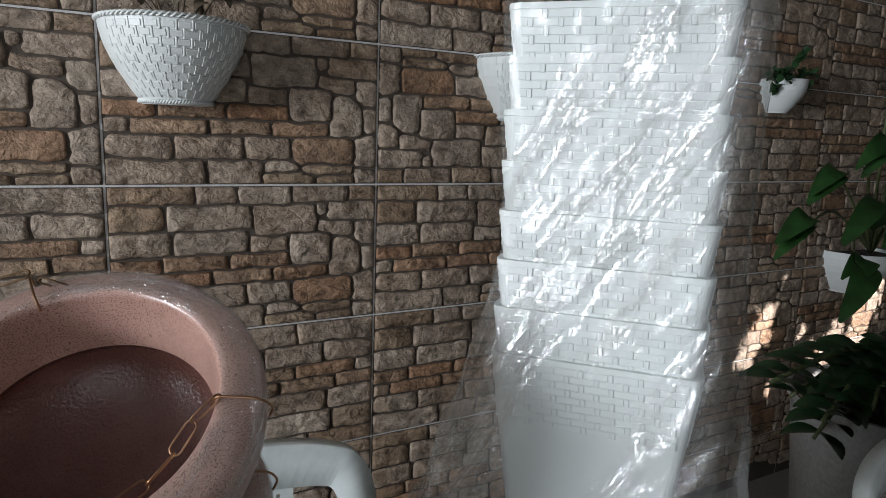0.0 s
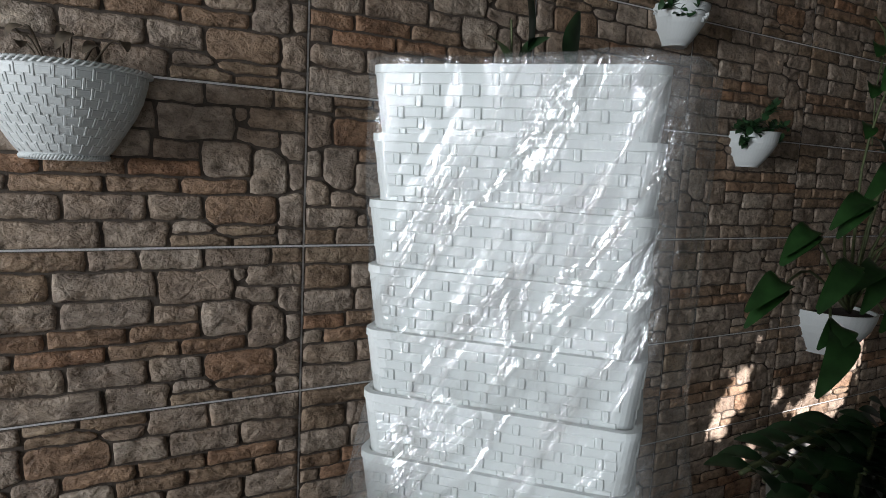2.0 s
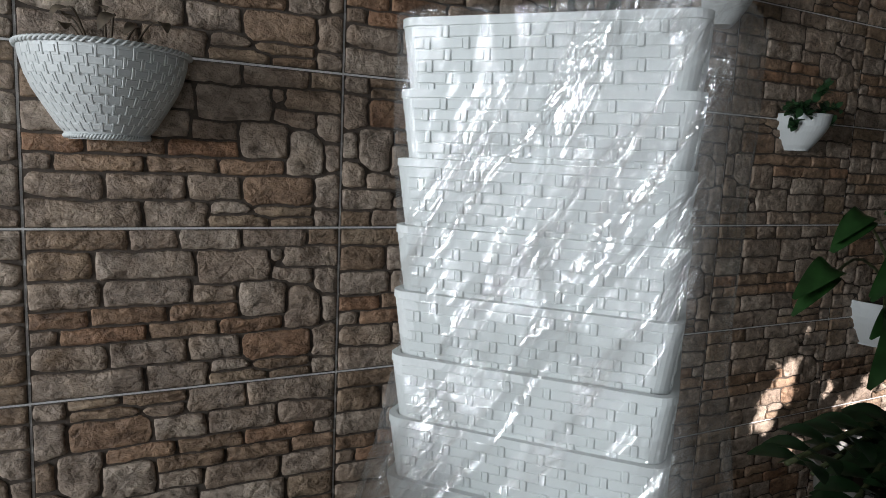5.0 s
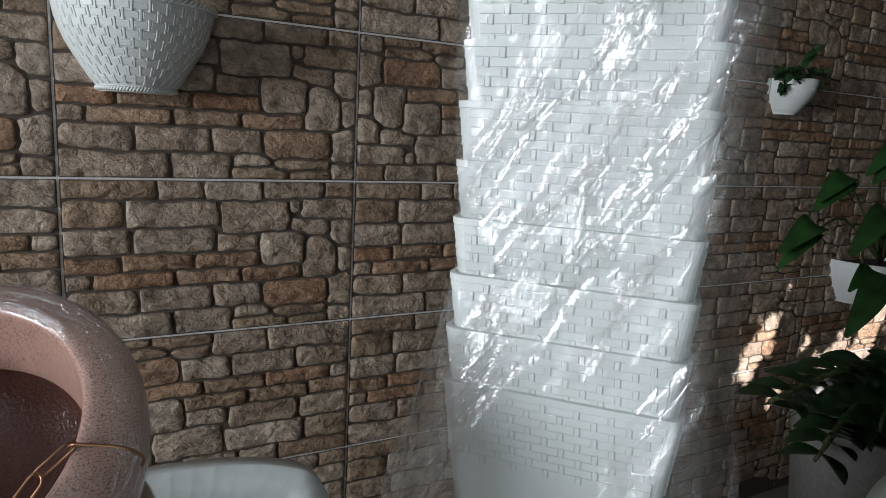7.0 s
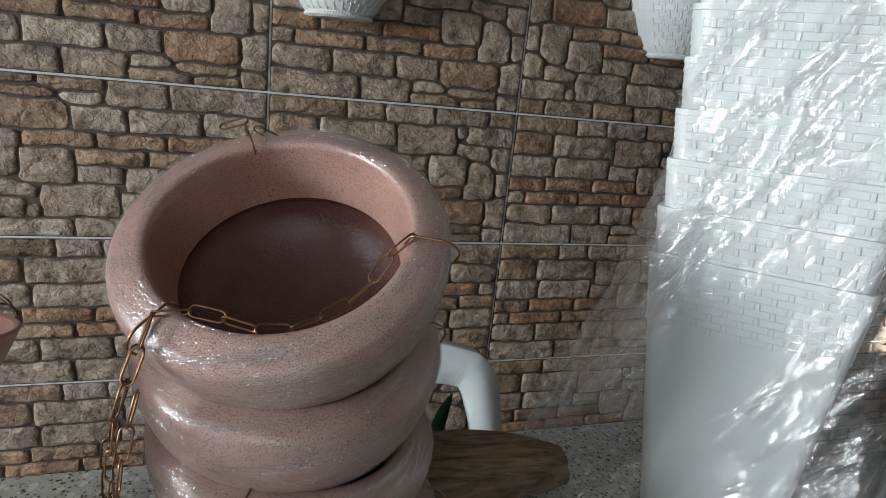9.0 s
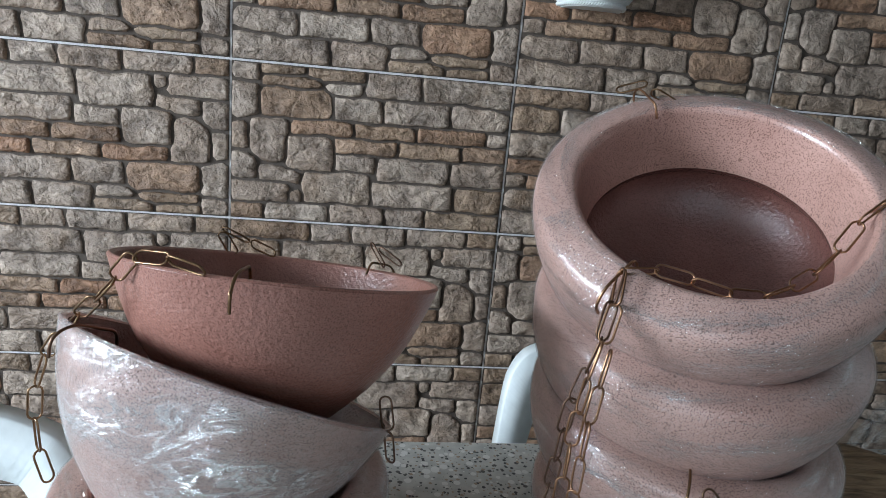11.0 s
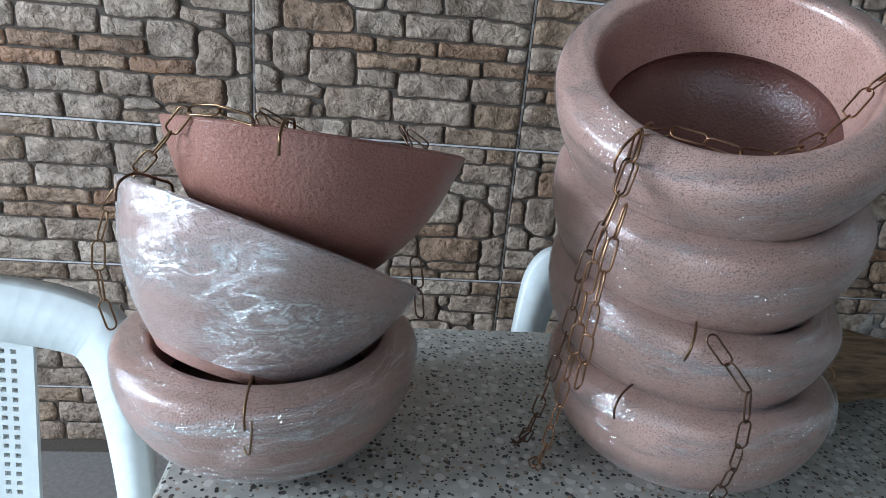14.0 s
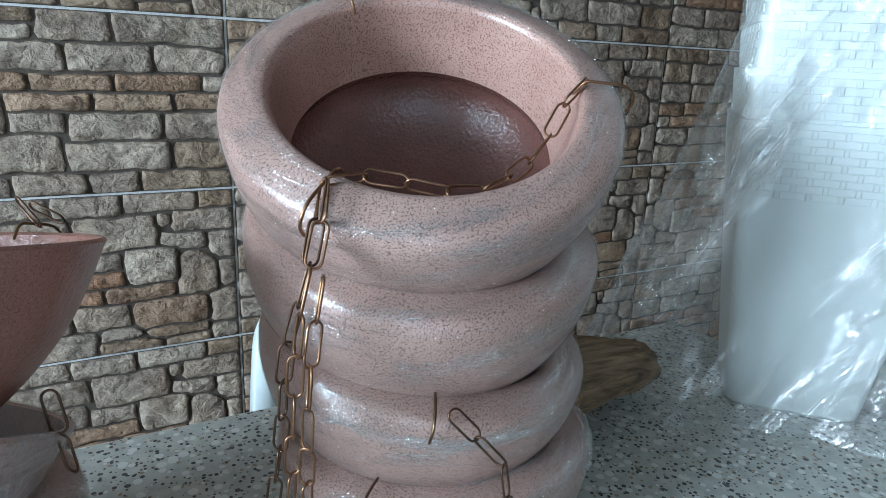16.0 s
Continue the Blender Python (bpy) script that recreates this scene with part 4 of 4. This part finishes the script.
def plastic_bag():
    """A loose sheath over the nest, creased and spreading over the table at its foot."""
    bm = bmesh.new()
    rows, per = 230, 320
    rings = []
    for j in range(rows + 1):
        v = j / rows
        z = 0.003 + v * 0.718
        foot = max(0.0, 1 - z / 0.46)
        ring = []
        for k in range(per):
            a = 2 * math.pi * k / per
            ca, sa = math.cos(a), math.sin(a)
            half = 0.1185 - 0.02 * (1 - v)
            p = 9.0
            r = half / (abs(ca) ** p + abs(sa) ** p) ** (1 / p)
            spread = foot * (0.022 + 0.135 * max(0, -ca) ** 1.5 + 0.035 * max(0, ca))
            spread += 0.044 * max(0, ca) ** 2 * (1 - 0.3 * v)
            w = noise.noise((ca * 3.0 + z * 5, sa * 3.0 - z * 3, z * 7)) * 0.5 + noise.noise((ca * 9 + z * 14, sa * 9, z * 10 + 4)) * 0.3
            w += (1 - abs(noise.noise((ca * 5 + z * 9, sa * 5 + 2, z * 4)))) * 0.35
            along, across = a * 0.056 + z * 0.89, a * 0.111 - z * 0.45
            crease = max(0.0, 1 - 2.2 * abs(noise.noise((across * 21, along * 3.2, 1.7)))) ** 2
            crease += 0.5 * max(0.0, 1 - 2.6 * abs(noise.noise((across * 46, along * 9.0, 8.3)))) ** 2
            bunch = min(1.0, max(0.0, 0.35 + 1.9 * noise.noise((across * 9, along * 2.6, 4.4))))
            w += bunch * (0.35 * crease + 0.15 * noise.noise((across * 95, along * 40, 2.0)))
            r += spread + 0.006 * w + foot * 0.03 * noise.noise((ca * 4, sa * 4, z * 12))
            ring.append(bm.verts.new((r * ca, r * sa, z)))
        rings.append(ring)
    for a, b in zip(rings, rings[1:]):
        for k in range(per):
            bm.faces.new((a[k], a[(k + 1) % per], b[(k + 1) % per], b[k]))
    bag = thing("plastic_bag", Matrix.Translation(BAG_AT) @ pose(0, 0, 0, 0, 0, BAG_TURN), "clear creased plastic bag over the nested planters", "bag")
    rim = [v.co.copy() for v in rings[-1]]
    part("sheath", bm, BAG, bag, smooth=True)
    bm = bmesh.new()
    last = [bm.verts.new(p) for p in rim]
    for f, dz in ((0.95, 0.004), (0.7, 0.005), (0.4, 0.007), (0.2, 0.012), (0.08, 0.02)):
        ring = []
        for k in range(per):
            a = 2 * math.pi * k / per
            ring.append(bm.verts.new((rim[k].x * f, rim[k].y * f, 0.7205 + dz + 0.004 * noise.noise((math.cos(a) * 6, math.sin(a) * 6, f * 9)))))
        for k in range(per):
            bm.faces.new((last[k], last[(k + 1) % per], ring[(k + 1) % per], ring[k]))
        last = ring
    part("gathered_top", bm, BAG, bag, smooth=True)
    return bag


plastic_bag()


# ---- driftwood ----
def driftwood(m):
    bm = bmesh.new()
    rows, per = 40, 64
    rings = []
    for j in range(rows + 1):
        t = j / rows
        r0 = 0.047 * (0.55 + 0.45 * math.sin(math.pi * min(1, 0.12 + t * 0.9)) ** 0.6)
        ring = []
        for k in range(per):
            a = 2 * math.pi * k / per
            f = 1 + 0.22 * noise.noise((math.cos(a) * 1.6, math.sin(a) * 1.6, t * 2)) + 0.12 * noise.noise((math.cos(a) * 6, math.sin(a) * 6, t * 3))
            for groove, deep in ((3.30 + 0.5 * t, 0.34), (2.2 - 0.3 * t, 0.16), (4.3, 0.2)):
                f -= deep * math.exp(-((a - groove) / 0.17) ** 2)
            ring.append(bm.verts.new((0.27 * t, r0 * f * math.cos(a) * 1.15, 0.038 + r0 * f * math.sin(a) * 0.95)))
        rings.append(ring)
    for a, b in zip(rings, rings[1:]):
        for k in range(per):
            bm.faces.new((a[k], a[(k + 1) % per], b[(k + 1) % per], b[k]))
    bm.faces.new(rings[0][::-1])
    bm.faces.new(rings[-1])
    low = min(v.co.z for v in bm.verts)
    for v in bm.verts:
        v.co.z -= low
    ob = part("driftwood", bm, WOOD, smooth=True)
    ob.matrix_world = m
    return tagged(ob, "weathered brown piece of driftwood lying on the table", "wood")


driftwood(pose(0.045, -0.86, 0.75, 0, 0, -3))


# ---- wall pots ----
def wall_pot(m, label, w=0.29, d=0.17, h=0.165, woven=True):
    """A half-round pot with a flat back, braided rim and foot."""
    p = thing("wall_pot", m, label, "planter", "white pots on the stone wall")

    def ring(f, z, grow=0.0):
        pts = []
        for k in range(25):
            a = math.pi * k / 24
            pts.append(((w / 2 * f + grow) * -math.cos(a), -(d * f + grow) * abs(math.sin(a)) ** 0.85, z))
        return pts

    bm = bmesh.new()
    shape = [(0.455, 0.0), (0.48, 0.008), (0.575, 0.024), (0.72, 0.058), (0.83, 0.085), (0.905, 0.11), (0.96, 0.14), (0.985, h)]
    shape = [(f, z * h / 0.165 if z < h else h) for f, z in shape]
    loft(bm, [ring(f, z) for f, z in shape] + [ring(0.94, h), ring(0.86, h * 0.7)])
    part("body", bm, WOVEN, p, smooth=False)
    if woven:
        bm = bmesh.new()
        for (f, z, thick) in ((0.985, h - 0.005, 0.0045), (0.475, 0.006, 0.0042)):
            line = ring(f, z)
            for strand in range(2):
                pts = []
                for i, q in enumerate(smoothed(line, 6)):
                    ph = i * 0.85 + strand * math.pi
                    out = Vector((q.x, q.y, 0)).normalized()
                    pts.append(q + out * (0.002 + 0.0025 * math.cos(ph)) + Vector((0, 0, thick * 0.75 * math.sin(ph))))
                tube(bm, pts, thick * 0.55, 5)
        part("braid", bm, WOVEN, p, "moulded braid along rim and foot", smooth=True)
        bm = bmesh.new()
        rows = 9

        def on_wall(a, f, z):
            """A pose on the pot's flaring side, its -y axis pointing out."""
            x, y = -w / 2 * f * math.cos(a), -d * f * abs(math.sin(a)) ** 0.85
            f2 = float(np.interp(z + 0.006, [s[1] for s in shape], [s[0] for s in shape]))
            nrm = Vector((x / (w / 2) ** 2, y / d ** 2, 0)).normalized()
            nrm.z = -(f2 - f) / 0.006 * math.hypot(x, y) / f
            return Matrix.Translation((x, y, z)) @ nrm.normalized().to_track_quat("-Y", "Z").to_matrix().to_4x4()

        for r in range(rows):
            z = 0.022 + r * 0.0152
            f = float(np.interp(z, [s[1] for s in shape], [s[0] for s in shape]))
            count = 15
            for k in range(1, count):
                a = math.pi * (k + (0.5 if r % 2 else 0)) / count
                if a < 0.4 or a > 2.74:
                    continue
                box(bm, (-0.0022, -0.0014, -0.0100), (0.0022, 0.003, 0.0100), 0.0008, 1, on_wall(a, f, z))
                box(bm, (-0.0115 * f, -0.0007, -0.0058), (0.0115 * f, 0.003, 0.0058), 0.0005, 1, on_wall(a + math.pi / count * 0.5, f, z))
        part("weave", bm, WOVEN, p, "moulded basket weave")
    bm = bmesh.new()
    top = ring(0.93, h - 0.012)
    c = bm.verts.new((0, -d * 0.4, h - 0.004))
    vs = [bm.verts.new(q) for q in top]
    for k in range(len(vs)):
        bm.faces.new((c, vs[k], vs[(k + 1) % len(vs)]))
    part("soil", bm, SOIL, p)
    return p


def leaf(bm, base, tip, width, bend=0.15, lobes=0, segs=10):
    """A blade from base to tip, folded a little along its rib; lobes cut its edge."""
    base, tip = Vector(base), Vector(tip)
    d = tip - base
    side = d.cross(Vector((0.2, -0.5, 1)))
    if side.length < 1e-5:
        side = Vector((1, 0, 0))
    side.normalize()
    up = side.cross(d).normalized()
    if up.z < 0:
        up = -up
    left, mid, right = [], [], []
    for k in range(segs + 1):
        t = k / segs
        w = width * (math.sin(math.pi * min(1, t * 0.92 + 0.06)) ** 0.75)
        if lobes:
            w = width * 1.15 * math.sin(math.pi * (0.14 + 0.86 * t) ** 0.72) ** 0.8
            w *= 1.0 - 0.34 * abs(math.sin(math.pi * lobes * t)) ** 3 * min(1, 3 * t)
        w = max(w, 0.0005)
        p = base + d * t + up * (bend * d.length * (math.sin(math.pi * t * 0.9) - t * 0.6))
        mid.append(bm.verts.new(p))
        left.append(bm.verts.new(p + side * w + up * w * 0.22))
        right.append(bm.verts.new(p - side * w + up * w * 0.22))
    for k in range(segs):
        bm.faces.new((mid[k], left[k], left[k + 1], mid[k + 1]))
        bm.faces.new((right[k], mid[k], mid[k + 1], right[k + 1]))


wall_pot(pose(0.143, -0.006, 1.368), "white basket-weave half pot on the stone wall")
wall_pot(pose(1.015, -0.006, 1.37), "white basket-weave half pot partly hidden by the bag")
wall_pot(pose(2.09, -0.006, 1.44), "small smooth white wall pot with a sprig", 0.17, 0.12, 0.112, woven=False)
wall_pot(pose(1.70, -0.006, 1.772), "small smooth white wall pot with a flowering sprig", 0.17, 0.12, 0.112, woven=False)
wall_pot(pose(2.66, -0.006, 0.76), "white wall pot with a large-leaved plant", 0.30, 0.20, 0.17, woven=False)


def plant(name, m, label, stems, leaves, leaf_mat, stem_mat=STEM, stem_r=0.004):
    """stems: lists of points; leaves: (base, tip, width, bend, lobes)."""
    p = thing(name, m, label, "plant")
    for s in stems:
        part("stem", tube(bmesh.new(), smoothed(s, 4), stem_r, 6, taper=0.6), stem_mat, p, smooth=True)
    for args in leaves:
        bm = bmesh.new()
        leaf(bm, *args)
        part("leaf", bm, leaf_mat, p, smooth=True)
    return p


def sprig(x, z, seed, mat, label, count=170, size=0.13, blossoms=0):
    r = random.Random(seed)
    stems, leaves = [], []
    for k in range(9):
        a = r.uniform(0, 2 * math.pi)
        e = Vector((math.cos(a) * size * r.uniform(0.3, 1), -0.06 + math.sin(a) * 0.05, r.uniform(-0.05, 0.10)))
        stems.append([(0, -0.05, -0.01), e * 0.5 + Vector((0, -0.02, 0.03)), e])
        for j in range(count // 9):
            b = Vector((0, -0.05, 0)).lerp(e, r.uniform(0.4, 1.05))
            t = b + Vector((r.uniform(-1, 1), r.uniform(-1, 0.3), r.uniform(-0.5, 1))).normalized() * r.uniform(0.022, 0.040)
            leaves.append((b, t, r.uniform(0.008, 0.013), 0.1, 0, 4))
    p = plant("sprig", pose(x, -0.006, z), label, stems, leaves, mat, stem_r=0.0014)
    for k in range(blossoms):
        c = Vector(r.choice(stems)[2]) + Vector((r.uniform(-0.03, 0.03), r.uniform(-0.04, 0.0), r.uniform(-0.03, 0.02)))
        bm = bmesh.new()
        for i in range(5):
            a = 2 * math.pi * i / 5
            leaf(bm, c, c + Vector((math.cos(a) * 0.012, -0.004, math.sin(a) * 0.012)), 0.005, 0.1, 0, 3)
        part("blossom", bm, WHITE, p, "small white blossom", smooth=True)
    return p


sprig(2.07, 1.552, 3, LEAF_DARK, "dark small-leaved trailing sprig in a wall pot")
sprig(1.70, 1.885, 5, LEAF_DARK, "small-leaved sprig with pale blossoms in a wall pot", blossoms=12)

def dry_plant(m):
    r = random.Random(21)
    stems, leaves = [], []
    for k in range(7):
        e = Vector((r.uniform(-0.09, 0.09), r.uniform(-0.10, -0.02), r.uniform(0.02, 0.06)))
        stems.append([(e.x * 0.4, -0.06, -0.01), (e.x * 0.8, e.y, e.z * 0.9), e])
        leaves.append((e, e + Vector((r.uniform(-0.05, 0.05), r.uniform(-0.03, 0.01), r.uniform(-0.03, 0.01))), 0.011, 0.3, 0, 6))
    return plant("dry_plant", m, "withered brown plant in the white wall pot", stems, leaves, DRY, DRY, 0.0025)


dry_plant(pose(0.143, -0.006, 1.531))

# tall dark leaves behind the bag
plant("houseplant", pose(0.99, -0.1, 1.535), "dark upright leaves growing from a wall pot",
      [[(0.03, 0, -0.01), (0.06, -0.02, 0.1), (0.05, -0.03, 0.2)], [(0.0, 0, -0.01), (0.12, -0.02, 0.06), (0.19, -0.03, 0.12)]],
      [((0.10, -0.03, 0.10), (0.06, -0.03, 0.34), 0.028, 0.1, 0), ((0.24, -0.03, 0.10), (0.25, -0.03, 0.25), 0.036, 0.05, 0), ((0.05, -0.03, 0.10), (-0.03, -0.06, 0.15), 0.03, 0.1, 0),
       ((0.08, -0.03, 0.12), (0.14, -0.06, 0.17), 0.022, 0.1, 0)], LEAF_DARK)


# ---- planted corner ----
def round_pot(m, label, r, h, mat):
    p = thing("plant_pot", m, label, "planter")
    prof = [(0, 0), (r * 0.72, 0), (r * 0.74, 0.01), (r * 0.96, h - 0.03), (r, h - 0.028), (r * 1.01, h), (r * 0.95, h), (r * 0.93, h - 0.06), (0, h - 0.055)]
    part("body", lathe(bmesh.new(), prof, 96), mat, p, smooth=False)
    part("soil", lathe(bmesh.new(), [(0, h - 0.035), (r * 0.5, h - 0.04), (r * 0.925, h - 0.05), (r * 0.9, h - 0.053), (0, h - 0.052)], 32, 0.03), SOIL, p)
    return p


round_pot(pose(2.05, -0.54, 0), "large grey plastic pot on the floor with dark soil", 0.27, 0.60, GREYPOT)


def zz_plant():
    r = random.Random(8)
    stems, leaves = [], []
    for k in range(9):
        a = math.pi * (0.55 + 0.95 * k / 8)
        reach = r.uniform(0.45, 0.75)
        e = Vector((math.cos(a) * reach, -abs(math.sin(a)) * 0.12 + r.uniform(-0.12, 0.14), r.uniform(0.0, 0.26)))
        s = [Vector((r.uniform(-0.08, 0.08), r.uniform(-0.06, 0.06), -0.06)), e * 0.35 + Vector((0, 0, 0.15)), e]
        stems.append(s)
        line = smoothed(s, 8)
        for i in range(5, len(line) - 1):
            d = (line[i + 1] - line[i]).normalized()
            for sd in (-1, 1):
                side = d.cross(Vector((0, 0, 1))).normalized() * sd
                tip = line[i] + side * 0.08 + d * 0.045 + Vector((0, 0, r.uniform(-0.02, 0.03)))
                leaves.append((line[i], tip, 0.030, 0.12, 0, 6))
    return plant("zz_plant", pose(2.05, -0.54, 0.56), "dark glossy-leaved potted plant with arching stems", stems, leaves, LEAF_DARK, stem_r=0.009)


zz_plant()


def big_leaf_plant():
    r = random.Random(12)
    stems, leaves = [], []
    spots = [(-0.80, -0.30, 0.16), (-0.66, -0.38, 0.05), (-0.55, -0.22, 0.30), (-0.40, -0.34, 0.18), (-0.45, -0.30, 0.40), (-0.28, -0.28, 0.50), (-0.22, -0.40, 0.30), (-0.30, -0.36, 0.06),
             (-0.12, -0.3, 0.62), (-0.05, -0.35, 0.45), (0.0, -0.40, 0.25), (0.15, -0.2, 0.7), (-0.60, -0.36, 0.22), (0.1, -0.4, 0.55), (-0.15, -0.2, 0.85), (0.1, -0.25, 0.95)]
    for x, y, z in spots:
        b = Vector((x, y, z))
        stems.append([(0, -0.08, 0.0), b * 0.5 + Vector((0, 0, 0.10)), b])
        for k in range(3):
            out = Vector((x - 0.3 + r.uniform(-0.25, 0.25), y + r.uniform(-0.15, 0.1), -0.15 + r.uniform(-0.25, 0.2))).normalized()
            leaves.append((b - out * 0.03, b + out * r.uniform(0.16, 0.27), r.uniform(0.026, 0.044), 0.30, 0, 12))
    return plant("philodendron", pose(2.66, -0.03, 0.93), "large glossy dark green leaves of a wall-hung plant", stems, leaves, LEAF_GREEN, stem_r=0.006)


big_leaf_plant()
plant("trailing_plant", pose(2.75, -0.02, 1.62), "trailing green leaves hanging on the stone wall", [[(0, 0, 0.4), (-0.06, -0.08, 0.3), (-0.12, -0.1, 0.12), (-0.10, -0.1, -0.08)], [(0, 0, 0.4), (0.08, -0.1, 0.22), (0.12, -0.12, 0.0)]],
      [(Vector((-0.12 + 0.05 * math.sin(k * 2.1), -0.1, 0.36 - 0.045 * k)), Vector((-0.12 + 0.15 * math.sin(k * 2.1), -0.16, 0.30 - 0.045 * k)), 0.03, 0.15, 0, 6) for k in range(11)]
      + [(Vector((0.10, -0.12, 0.34 - 0.05 * k)), Vector((0.10 + 0.12 * math.cos(k * 1.7), -0.17, 0.29 - 0.05 * k)), 0.028, 0.15, 0, 6) for k in range(8)], LEAF_GREEN, stem_r=0.003)


def hanging_plant(m, label, seed, strands=10, drop=0.5):
    r = random.Random(seed)
    stems, leaves = [], []
    for k in range(strands):
        x, y = r.uniform(-0.22, 0.22), r.uniform(-0.22, -0.04)
        fall = drop * r.uniform(0.4, 1.0)
        s = [(x * 0.3, y * 0.5, 0.0), (x * 0.8, y, 0.02), (x, y * 1.1, -fall * 0.5), (x * 1.1 + r.uniform(-0.05, 0.05), y * 1.05, -fall)]
        stems.append(s)
        for b in smoothed(s, 5)[3:]:
            t = b + Vector((r.uniform(-1, 1), r.uniform(-0.8, 0.2), r.uniform(-0.9, 0.3))).normalized() * r.uniform(0.06, 0.10)
            leaves.append((b, t, r.uniform(0.018, 0.028), 0.15, 0, 6))
    return plant("hanging_plant", m, label, stems, leaves, LEAF_GREEN, stem_r=0.0025)


hanging_plant(pose(3.02, -0.02, 2.12), "dark leafy strands hanging down the stone wall", 31)
plant("seedling", pose(1.98, -0.58, 0.52), "young plant with bright lime-green leaves", [[(0, 0, 0), (0.03, 0, 0.2), (0.08, -0.02, 0.36)]],
      [((0.06, -0.01, 0.27), (0.0, -0.03, 0.33), 0.03, 0.1, 0), ((0.08, -0.02, 0.35), (0.09, -0.03, 0.43), 0.022, 0.1, 0), ((0.07, -0.01, 0.26), (0.14, -0.03, 0.24), 0.03, 0.1, 0)], LEAF_YOUNG)

plant("seat_plant", pose(0.145, -0.65, 0.425), "small green-leaved plant standing on the chair seat", [[(0, 0, -0.06), (0.01, 0, 0.15), (0.02, 0, 0.26)], [(0, 0, -0.06), (0.05, 0, 0.16), (0.08, 0.01, 0.24)]],
      [((0.02, 0, 0.24), (0.045, -0.01, 0.375), 0.016, 0.1, 0), ((0.08, 0, 0.22), (0.10, 0.0, 0.365), 0.014, 0.1, 0), ((0.02, 0, 0.28), (-0.05, -0.03, 0.34), 0.020, 0.1, 0)], LEAF_DARK)


# openings in the added leaf screen, placed for the sun patches: middle x and z, half width, half height, lean
GAPS = [(3.79, 2.03, 0.055, 0.115, 0.5), (3.88, 2.15, 0.025, 0.05, 0.4), (4.20, 1.94, 0.030, 0.085, -0.25), (4.32, 1.98, 0.034, 0.10, 0.3), (4.33, 2.27, 0.05, 0.09, 0.25),
        (4.49, 2.02, 0.06, 0.11, 0.55), (4.58, 2.17, 0.04, 0.12, 0.4), (3.66, 1.84, 0.03, 0.02, 0.0), (3.95, 1.86, 0.025, 0.02, 0.0), (4.10, 2.09, 0.022, 0.035, 0.6)]


def leaf_screen():
    """Dense unseen foliage added over the open side to shape the sunlight; the sun comes through its few gaps."""
    r = random.Random(4)
    bm = bmesh.new()
    for k in range(13000):
        b = Vector((r.uniform(2.6, 5.1), r.uniform(-3.72, -3.56), r.uniform(0.0, 2.75)))
        d = Vector((r.uniform(-1, 1), r.uniform(-0.6, 0.6), r.uniform(-1, 0.4))).normalized() * r.uniform(0.08, 0.14)
        for p in (b, b + d * 0.33, b + d * 0.66, b + d):
            if any(((p.x - gx - lean * (p.z - gz)) / (w + 0.018)) ** 2 + ((p.z - gz) / (h * 0.85 + 0.018)) ** 2 < 1 for gx, gz, w, h, lean in GAPS):
                break
        else:
            leaf(bm, b, b + d, r.uniform(0.024, 0.038), 0.15, 0, 4)
    return tagged(part("leaf_screen", bm, LEAF_GREEN), "unseen leafy screen added outside the open side to dapple the sun", "plant", kind="stuff")


leaf_screen()

# ---- pieces of the stone wall ----
def stone_data(name, points, faces, mat):
    me = bpy.data.meshes.new(name)
    me.from_pydata(points.tolist(), [], faces)
    me.polygons.foreach_set("use_smooth", [True] * len(me.polygons))
    me.materials.append(mat)
    return me


SHAPES = [stone_shape(k) for k in range(len(STONES))]
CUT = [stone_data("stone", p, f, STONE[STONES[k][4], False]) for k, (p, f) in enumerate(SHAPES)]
far = {hue: ([], [], [0]) for hue in "gbo"}
for row in range(-4, 4):
    for col in range(-4, 8):
        tile = tile_face("tile", col, row)
        sign = -1 if (col, row) in TURNED else 1
        for k, (points, faces) in enumerate(SHAPES):
            x, z = STONE_MID[k] if sign > 0 else (TILE_W, TILE_H) - STONE_MID[k]
            at = np.array((col * TILE_W + x, -0.0070, JOINT_Z - (row + 1) * TILE_H + z))
            if at[2] - STONE_HALF[k][1] < 0.008 or at[2] + STONE_HALF[k][1] > 2.69:
                continue
            if (col, row) in NEAR:
                ob = new("stone", CUT[k])
                ob.parent = tile
                ob.matrix_basis = Matrix.Translation(at) @ pose(0, 0, 0, 0, 0 if sign > 0 else 180, 0)
            else:
                some, sides, base = far[STONES[k][4]]
                some.append(points * (sign, 1, sign) + at)
                sides += [tuple(i + base[0] for i in f) for f in faces]
                base[0] += len(points)
for hue, (some, sides, base) in far.items():
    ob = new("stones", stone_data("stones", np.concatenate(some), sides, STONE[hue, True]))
    ob.parent = wall
    tagged(ob, kind="stuff")
